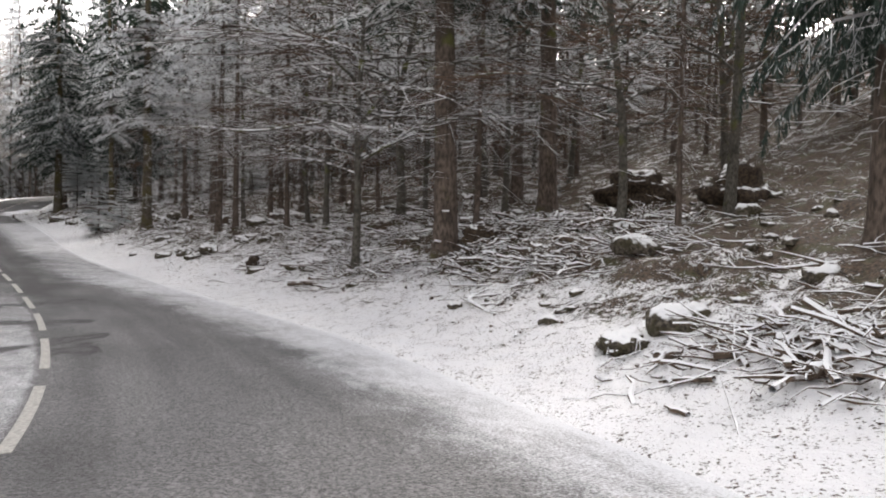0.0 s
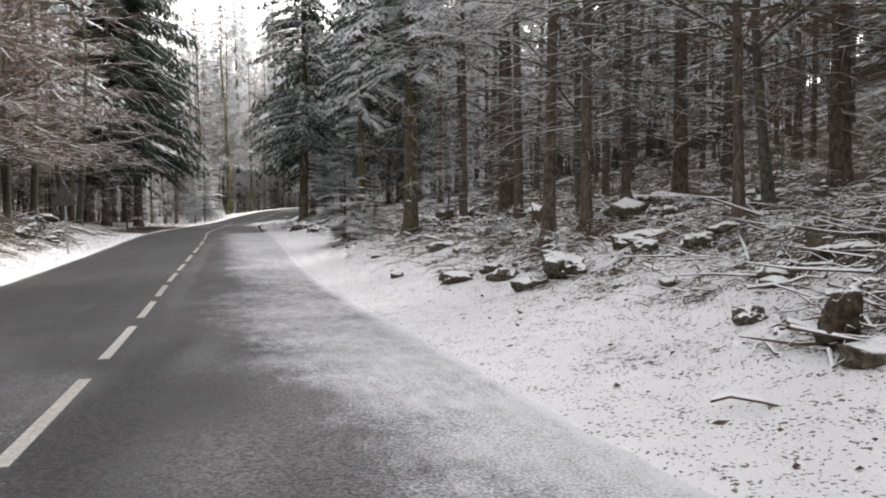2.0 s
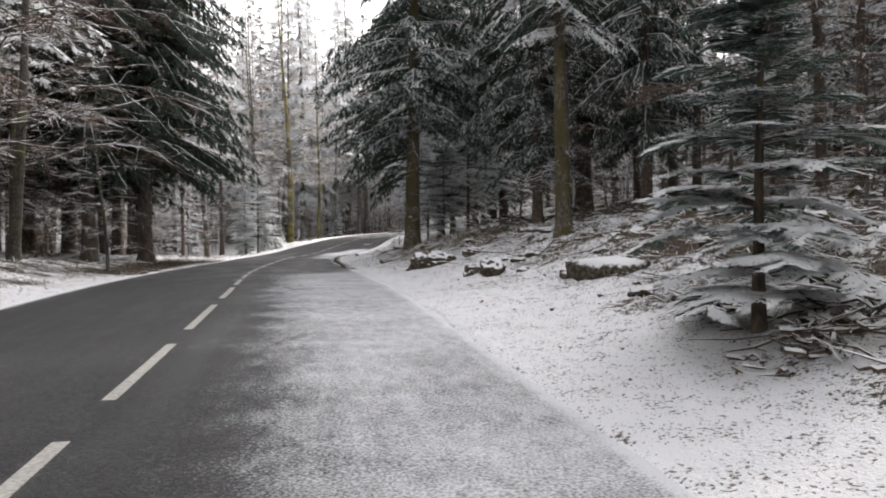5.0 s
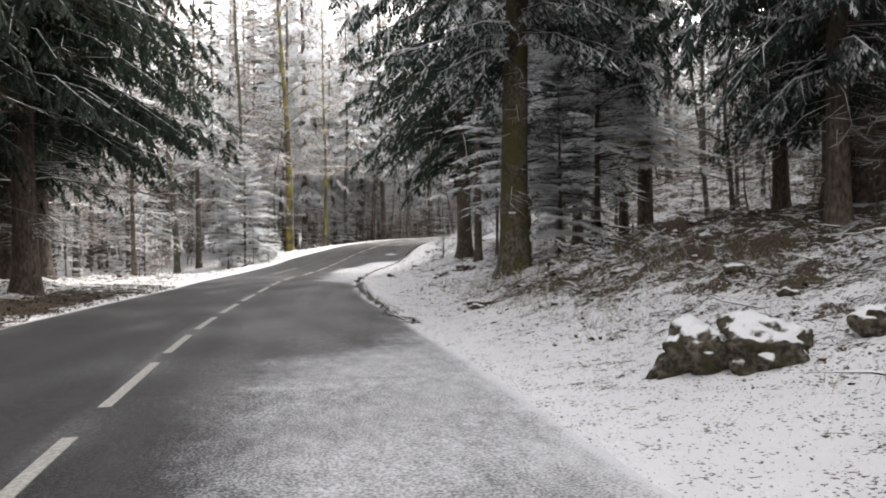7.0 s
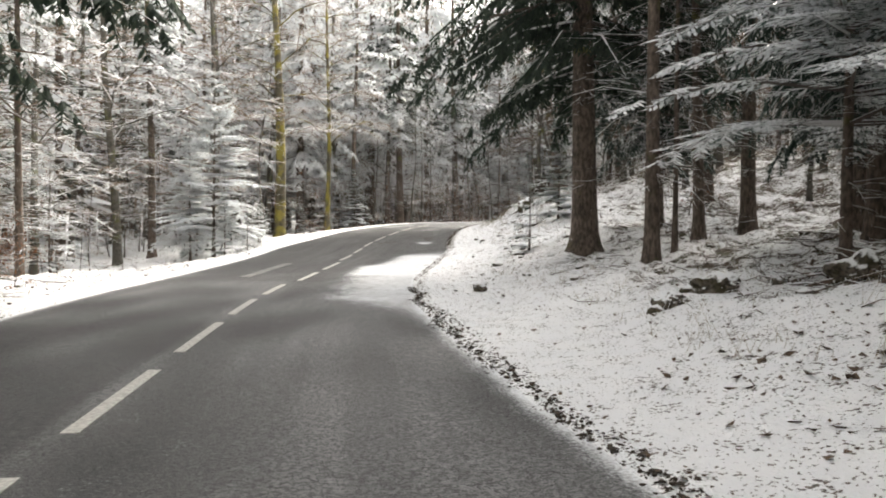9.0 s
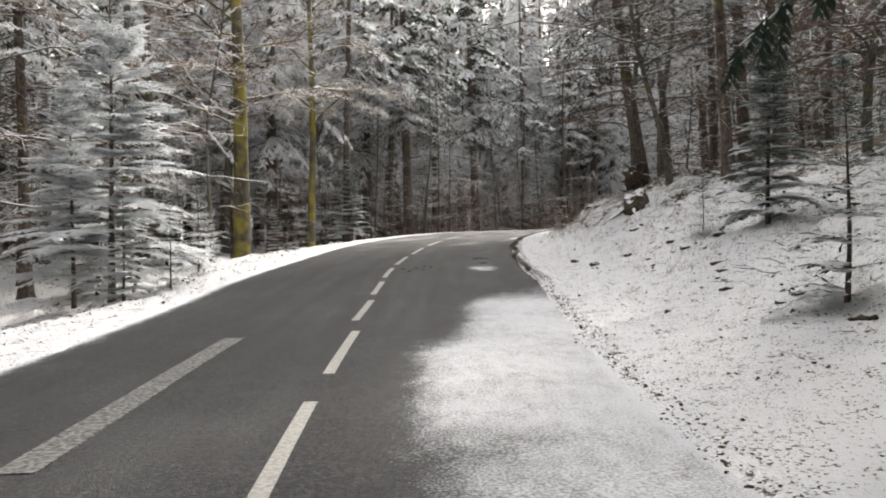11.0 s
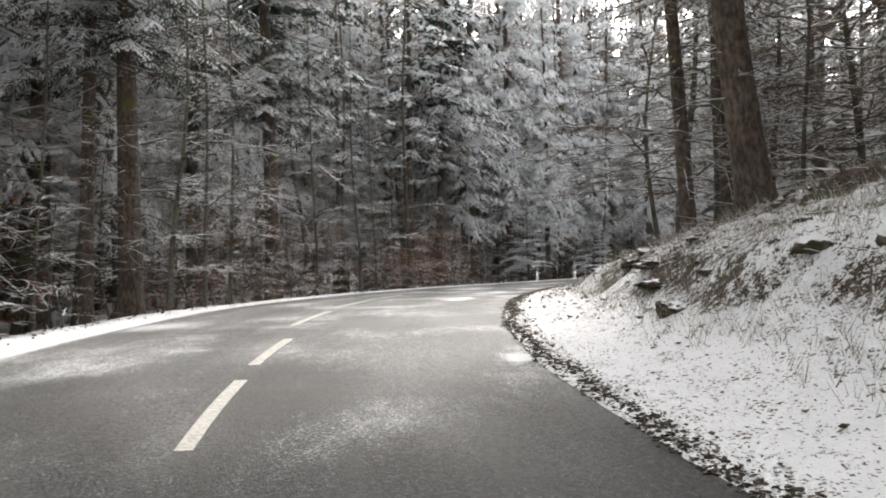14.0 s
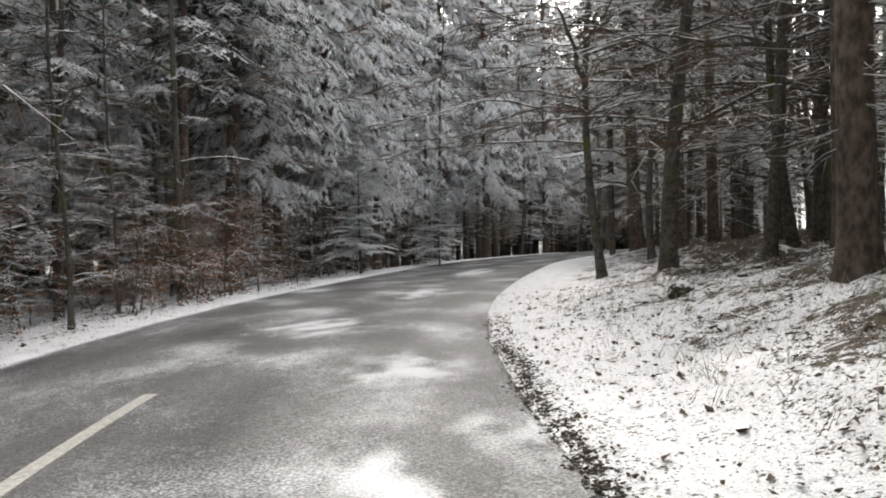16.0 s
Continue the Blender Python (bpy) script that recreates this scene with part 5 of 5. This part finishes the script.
def branches(count, s_range, lat_range, seed):
    r = random.Random(seed)
    for _ in range(count):
        x, y, _z = road_place(r.uniform(*s_range), r.uniform(*lat_range))
        x, y = float(x), float(y)
        ob = new("fallen_branch")
        for n, me in enumerate(r.choice(BRANCHES)):
            part("side_twig" if n else "stem", me, ob)
        rest(ob, x, y, r.uniform(0, 360), -0.01, (r.uniform(-8, 8), r.uniform(-8, 8)))
        tagged(ob, "fallen snow-covered branch on the forest floor", "branch", "fallen branches")


branches(80, (11, 27), (6.4, 13), 1)
branches(24, (2, 12), (5.8, 10), 2)
branches(34, (27, 56), (6.4, 13), 3)
branches(18, (56, 92), (6.5, 12), 4)
branches(8, (28, 60), (-9, -5.6), 5)
branches(10, (108, 135), (6.5, 11), 6)


def brush_heap(x, y, wide, high, number, seed, label="tangled heap of snow-covered branches and roots"):
    """Crossing sticks and stubs, heaped highest in the middle."""
    r = np.random.RandomState(seed)
    soup = Soup()
    px, py = r.normal(0, wide * 0.42, number), r.normal(0, wide * 0.3, number)
    a, ln = r.uniform(0, 6.283, number), 0.55 * r.lognormal(0, 0.5, number)
    lift = high * np.exp(-((px**2 + py**2) / (0.4 * wide) ** 2)) * r.uniform(0, 1, number)
    base = float(ground_height([x], [y])[0])
    lie = ground_height(px + x, py + y) - base
    mid = np.stack([px, py, lie + 0.02 + lift], -1)
    d = np.stack([np.cos(a), np.sin(a), r.uniform(-0.35, 0.35, number)], -1) * (ln / 2)[:, None]
    k = np.linspace(-1, 1, 5)
    path = mid[:, None] + d[:, None] * k[:, None] + r.normal(0, 0.02, (number, 5, 3))
    path[..., 2] = np.maximum(path[..., 2], lie[:, None] - 0.03)
    thick = 0.009 * r.lognormal(0.25, 0.6, number) + 0.004
    tubes(soup, path, thick[:, None] * np.array([1.0, 1.0, 0.85, 0.65, 0.35]), 5)
    ob = new("brushwood_heap", soup.mesh("brushwood_heap", [M_STICK]))
    ob.matrix_world = pose(x, y, base)
    return tagged(ob, label, "brushwood", "brushwood heaps", kind="stuff")


for n, (x, y, wide, high, number) in enumerate(((5.4, 6.4, 1.2, 0.25, 60), (5.6, 5.0, 1.4, 0.3, 80), (6.3, 5.9, 1.6, 0.2, 60), (5.6, 17.5, 1.2, 0.25, 70), (4.6, 18.6, 1.4, 0.3, 80), (7.0, 15.9, 1.8, 0.35, 110), (7.4, 13.7, 1.8, 0.35, 100),
                                                (8.2, 12.3, 2.2, 0.4, 130), (4.4, 20.7, 1.4, 0.25, 60), (9.3, 16.4, 2.4, 0.5, 150), (10.6, 15.0, 2.4, 0.5, 130), (8.4, 19.0, 2.2, 0.4, 110), (6.4, 21.5, 2.0, 0.3, 80), (-0.8, 49.8, 1.4, 0.3, 80),
                                                (-1.9, 49.0, 1.0, 0.25, 50), (1.3, 46.0, 1.8, 0.3, 80), (1.6, 42.5, 2.0, 0.25, 70), (3.6, 23.6, 1.4, 0.3, 60), (-5.2, 84.6, 2.0, 0.3, 90), (-4.5, 78.6, 1.6, 0.25, 60), (-14.6, 51.0, 1.8, 0.4, 90), (-16.4, 54.0, 2.2, 0.4, 110))):
    brush_heap(x, y, wide, high, number, 200 + n)
for n, (x, y, w) in enumerate(((-16.2, 54.3, 0.9), (-13.9, 50.4, 0.6), (-14.3, 49.0, 0.8), (-15.2, 51.8, 0.8), (-17.2, 57.7, 1.0))):
    stone(x, y, w, 0.6 * w, 0.4 * w, n + 61, "moss-grown rock in the roadside bank")


def log(x, y, length, radius, turn, seed, label="short snow-covered log on the forest floor", tilt=(0, 0)):
    r = np.random.RandomState(seed)
    k = np.linspace(0, 1, 7)
    path = np.stack([length * (k - 0.5), 0.04 * length * np.sin(k * 4 + seed), radius * 0.75 + 0.02 * np.sin(k * 5)], 1)
    wood = Soup()
    tubes(wood, path[None], (radius * (1 - 0.15 * k + 0.05 * r.normal(0, 1, 7)))[None], 9)
    for e in (0, 1):
        c = wood.p[0].reshape(7, 9, 3)[0 if e == 0 else 6]
        wood.add(np.concatenate([c, c.mean(0)[None]]), np.stack([np.arange(9), (np.arange(9) + 1) % 9, np.full(9, 9)], -1))
    ob = new("log", wood.mesh("log", [M_STICK], False))
    return tagged(rest(ob, x, y, turn, 0.02, tilt), label, "log", "logs")


log(5.35, 6.9, 0.6, 0.06, 20, 1)
log(5.5, 6.1, 0.5, 0.05, -40, 2)
log(5.45, 5.0, 0.55, 0.07, 10, 3)
log(5.9, 6.4, 0.9, 0.04, 60, 4)
log(-2.3, 66.2, 1.7, 0.07, 35, 5, "bent fallen log lying on the forest floor")
log(-1.6, 66.9, 1.4, 0.06, 20, 6)
log(6.8, 36.5, 2.6, 0.12, 15, 7, "long fallen trunk with a cap of snow")
log(3.95, 18.95, 1.2, 0.07, -8, 10, "half-rotten log under snow beside the verge")
log(4.3, 19.3, 1.0, 0.05, 30, 11)
log(4.9, 19.0, 1.1, 0.06, -50, 12)
log(9.5, 19.2, 3.0, 0.10, 160, 8, "long fallen trunk with a cap of snow")
log(11.5, 17.0, 2.6, 0.08, 120, 9, "long fallen trunk with a cap of snow")


def road_stick(s, lat, length, turn):
    p = road_place(s, lat, 0.012)
    k = np.linspace(-0.5, 0.5, 5)
    soup = Soup()
    tubes(soup, np.stack([k * length, 0.02 * np.sin(k * 9), 0 * k + 0.008], 1)[None], np.array([[0.012, 0.014, 0.012, 0.01, 0.005]]), 6)
    ob = new("stick", soup.mesh("stick", [M_LEAF]))
    ob.matrix_world = pose(*[float(v) for v in p], 0, 0, turn)
    tagged(ob, "thin broken stick lying on the asphalt", "stick", "sticks on the road")


road_stick(113.5, 2.25, 0.5, -20)
road_stick(112.2, 2.4, 0.2, -10)
for s, lat, turn in ((111.0, 0.65, 40), (111.3, 1.0, 10), (110.6, 0.85, -20), (110.9, 0.3, 65), (110.4, 0.5, 5), (111.5, 0.8, 80)):
    road_stick(s, lat, 0.1, turn)


# ---- warning sign, seen from behind ----
def warning_sign(x, y):
    ob = new("warning_sign")
    post = Soup()
    tubes(post, np.array([[(0, 0, -0.3), (0, 0, 1.2), (0, 0, 2.7)]]), np.array([[0.03, 0.03, 0.03]]), 12)
    post.add([(0.03 * math.cos(a), 0.03 * math.sin(a), 2.7) for a in np.arange(12) * math.pi / 6] + [(0, 0, 2.705)], [(i, (i + 1) % 12, 12) for i in range(12)])
    part("post", post.mesh("post", [M_STEEL], True), ob, "grey galvanised steel post")
    bm = bmesh.new()
    pts = []
    for cx, cz, a0 in ((-0.42, 1.86, 210), (0.42, 1.86, 330), (0.0, 2.59, 90)):
        for d in (-40, 0, 40):
            a = radians(a0 + d)
            pts.append((cx + 0.07 * math.cos(a), cz + 0.07 * math.sin(a)))
    face = bm.faces.new([bm.verts.new((px, 0.05, pz)) for px, pz in pts])
    new_faces = bmesh.ops.extrude_face_region(bm, geom=[face])["geom"]
    bmesh.ops.translate(bm, verts=[g for g in new_faces if isinstance(g, bmesh.types.BMVert)], vec=(0, 0.025, 0))
    bmesh.ops.recalc_face_normals(bm, faces=bm.faces)
    me = bpy.data.meshes.new("panel")
    bm.to_mesh(me)
    bm.free()
    me.materials.append(M_BACK)
    part("panel", me, ob, "grey back of a triangular sign panel")
    for z in (2.0, 2.35):
        c = Soup()
        tubes(c, np.array([[(-0.07, 0.035, z), (0.0, 0.04, z), (0.07, 0.035, z)]]), np.array([[0.016, 0.016, 0.016]]), 6)
        part("clamp", c.mesh("clamp", [M_STEEL]), ob)
    rest(ob, x, y, 172, 0.0, (0, 2))
    tagged(ob, "triangular warning sign on a steel post, seen from behind", "sign")


warning_sign(-12.2, 47.6)


# ---- white forester's marks on trunks ----
def paint_mark(tree, z, radius, toward, wide=0.16, high=0.035):
    """A short painted bar round the trunk, facing the given point."""
    at = tree.matrix_world.translation
    a0 = math.atan2(toward[1] - at.y, toward[0] - at.x)
    a = a0 + np.linspace(-0.5, 0.5, 7) * wide / radius
    soup = Soup()
    rows = [np.stack([at.x + (radius + d) * np.cos(a), at.y + (radius + d) * np.sin(a), np.full(7, at.z + z + h)], 1) for d, h in ((0.004, 0), (0.012, 0), (0.012, high), (0.004, high))]
    i, j = np.meshgrid(np.arange(3), np.arange(6), indexing="ij")
    soup.add(np.concatenate(rows), np.stack([i * 7 + j, i * 7 + j + 1, (i + 1) * 7 + j + 1, (i + 1) * 7 + j], -1).reshape(-1, 4))
    ob = new("paint_mark", soup.mesh("paint_mark", [M_SNOW]))
    ob.parent = tree
    ob.matrix_parent_inverse = tree.matrix_world.inverted()
    tagged(ob, "short white painted bar")


for (tx, ty), z, radius in (((0.45, 45.5), 1.2, 0.29), ((-6.6, 77.9), 1.45, 0.385), ((-7.4, 94.5), 1.15, 0.31), ((6.75, 17.3), 1.15, 0.31)):
    for tree in list(scene.objects):
        if tree.get("category") == "tree" and (tree.matrix_world.translation.xy - Vector((tx, ty))).length < 0.05:
            s_at = float(along([tx], [ty])[0][0])
            paint_mark(tree, z, radius, road_place(s_at - 14, 1.5)[:2])


# ---- litter, too fine to count ----
def scatter(seed, number, s_range, u_range, side, bias=1.0):
    """Random places beside the road: metres off its rim, in u_range; side 1 is the right."""
    r = np.random.RandomState(seed)
    s = r.uniform(*s_range, number)
    u = u_range[0] + (u_range[1] - u_range[0]) * r.uniform(0, 1, number) ** bias
    lat = np.where(side > 0, right_width(s) + u, -left_width(s) - u)
    p = road_place(s, lat)
    p[:, 2] = ground_height(p[:, 0], p[:, 1])
    return r, p


def leaf_litter():
    soup = Soup()
    for seed, number, s_range, u_range, side, bias, size in ((1, 7500, (2, 70), (0.5, 7), 1, 0.6, 0.036), (2, 5500, (70, 142), (0.3, 6), 1, 0.75, 0.036), (9, 1800, (117, 134), (0.9, 4.5), 1, 0.9, 0.03), (8, 1100, (2, 142), (0.5, 6), 1, 0.7, 0.06), (3, 3500, (20, 95), (0.3, 4), -1, 0.9, 0.05),
                                                             (4, 2600, (95, 150), (0.3, 3), -1, 0.9, 0.05), (5, 4500, (108, 140), (-0.08, 0.28), 1, 1.3, 0.028), (10, 2400, (124, 145), (0.3, 4.5), 1, 0.8, 0.05), (12, 1200, (69, 82), (0.6, 4.5), 1, 0.7, 0.055), (6, 1500, (76, 110), (-0.03, 0.25), 1, 1.0, 0.03), (7, 5000, (71, 87), (0.0, 2.2), -1, 1.0, 0.05)):
        r, p = scatter(seed, number, s_range, u_range, side, bias)
        a = r.uniform(0, 6.283, number)
        way = unit(np.stack([np.cos(a), np.sin(a), r.uniform(-0.1, 0.5, number)], -1))
        up = unit(np.stack([r.normal(0, 0.5, number), r.normal(0, 0.5, number), np.ones(number)], -1))
        ln = size * np.minimum(r.lognormal(0, 0.5, number), 2.0)
        sprays(soup, p + np.array([0, 0, 0.012]), way, ln, ln * r.uniform(0.2, 0.45, number), up, 0)
    return tagged(new("leaf_litter", soup.mesh("leaf_litter", [M_LEAF])), "dark withered leaves and bark bits lying on the snow", "leaves", kind="stuff")


def twig_litter():
    soup = Soup()
    for seed, number, s_range, u_range, side in ((11, 2600, (2, 62), (2.2, 12), 1), (14, 1800, (11, 27), (2.4, 9), 1), (15, 1500, (27, 56), (2.2, 8), 1), (12, 1900, (62, 140), (2.2, 10), 1), (13, 900, (20, 150), (1.5, 8), -1)):
        r, p = scatter(seed, number, s_range, u_range, side, 0.9)
        a, ln = r.uniform(0, 6.283, number), 0.26 * r.lognormal(0, 0.6, number)
        d = np.stack([np.cos(a), np.sin(a), r.uniform(-0.05, 0.3, number)], -1) * ln[:, None]
        mid = p + np.array([0, 0, 0.02]) + d * 0.5 + r.normal(0, 0.03, (number, 3))
        end = p + d + np.array([0, 0, 0.01])
        tubes(soup, np.stack([p + np.array([0, 0, 0.01]), mid, end], 1), np.stack([0.006 + 0.012 * ln, 0.005 + 0.009 * ln, 0 * ln + 0.002], 1), 4)
    return tagged(new("twig_litter", soup.mesh("twig_litter", [M_STICK])), "snow-dusted sticks strewn over the forest floor", "sticks", kind="stuff")


def grass():
    soup = Soup()
    for seed, number, s_range, u_range, side in ((21, 2600, (104, 126), (1.8, 5.5), 1), (22, 1500, (56, 96), (1.8, 5), 1), (27, 2400, (69, 80), (1.6, 5), 1), (28, 1200, (126, 142), (1.2, 5), 1), (23, 300, (126, 142), (0.8, 4), 1), (26, 3600, (117, 129), (1.2, 5), 1), (24, 1400, (28, 95), (0.8, 4), -1), (25, 900, (20, 56), (2.5, 6), 1)):
        r, p = scatter(seed, number, s_range, u_range, side)
        p = np.repeat(p[: number // 4], 4, 0) + r.normal(0, 0.04, (number // 4 * 4, 3)) * np.array([1, 1, 0])
        n = len(p)
        a, ln = r.uniform(0, 6.283, n), r.uniform(0.08, 0.26, n)
        spikes(soup, p - np.array([0, 0, 0.02]), p + np.stack([np.cos(a) * 0.6, np.sin(a) * 0.6, np.ones(n)], -1) * ln[:, None], 0.0035)
    return tagged(new("withered_grass", soup.mesh("withered_grass", [M_GRASS])), "sparse withered grass tufts poking through snow", "grass", kind="stuff")


def clods():
    """Small snowy humps of moss, roots and stones."""
    soup = Soup()
    base = bmesh.new()
    bmesh.ops.create_icosphere(base, subdivisions=2, radius=1.0)
    pts = np.array([v.co[:] for v in base.verts])
    faces = np.array([[v.index for v in f.verts] for f in base.faces])
    base.free()
    for seed, number, s_range, u_range, side in ((31, 520, (3, 62), (2.0, 11), 1), (34, 60, (3, 60), (2.4, 9), 1), (32, 360, (62, 140), (2.0, 9), 1), (33, 120, (20, 95), (1.5, 6), -1)):
        r, p = scatter(seed, number, s_range, u_range, side, 0.9)
        for q in p:
            size = (0.2 if seed == 34 else 0.085 if seed == 31 else 0.062) * min(r.lognormal(0, 0.4), 2.0)
            k = 1 + 0.22 * r.normal(0, 1, len(pts))
            soup.add(q + pts * k[:, None] * size * np.array([r.uniform(0.8, 1.8), r.uniform(0.8, 1.5), 0.75]), faces)
    return tagged(new("forest_clods", soup.mesh("forest_clods", [M_STONE], True)), "small snow-capped humps of moss and stone", "clods", kind="stuff")


def soil_rim():
    """Crumbs of wet soil and turf along the broken right-hand rim of the asphalt."""
    soup = Soup()
    base = bmesh.new()
    bmesh.ops.create_icosphere(base, subdivisions=1, radius=1.0)
    pts = np.array([v.co[:] for v in base.verts])
    faces = np.array([[v.index for v in f.verts] for f in base.faces])
    base.free()
    for seed, number, s_range, wide in ((51, 2600, (74, 92), 0.08), (52, 6500, (110, 137), 0.09), (53, 300, (92, 110), 0.06)):
        r, p = scatter(seed, number, s_range, (0.0, 1.0), 1)
        s, lat, z = along(p[:, 0], p[:, 1])
        off = r.normal(0.06, wide, number) * (0.5 + 0.5 * np.abs(ripple(s, 0 * s, 3.0, 55))) + 0.1 * ripple(s, 0 * s, 4.0, 56)
        p = road_place(s, right_width(s) + off, 0.0)
        p[:, 2] = np.maximum(ground_height(p[:, 0], p[:, 1]), z - 0.015)
        for q in p:
            size = 0.007 * min(r.lognormal(0, 0.5), 2.6)
            soup.add(q + pts * (1 + 0.3 * r.normal(0, 1, len(pts)))[:, None] * size * np.array([r.uniform(0.8, 2.0), r.uniform(0.8, 2.0), 0.6]), faces)
    return tagged(new("soil_crumbs", soup.mesh("soil_crumbs", [M_CRUMB])), "dark crumbled soil and turf along the asphalt's rim", "soil", kind="stuff")


leaf_litter()
soil_rim()
twig_litter()
grass()
clods()
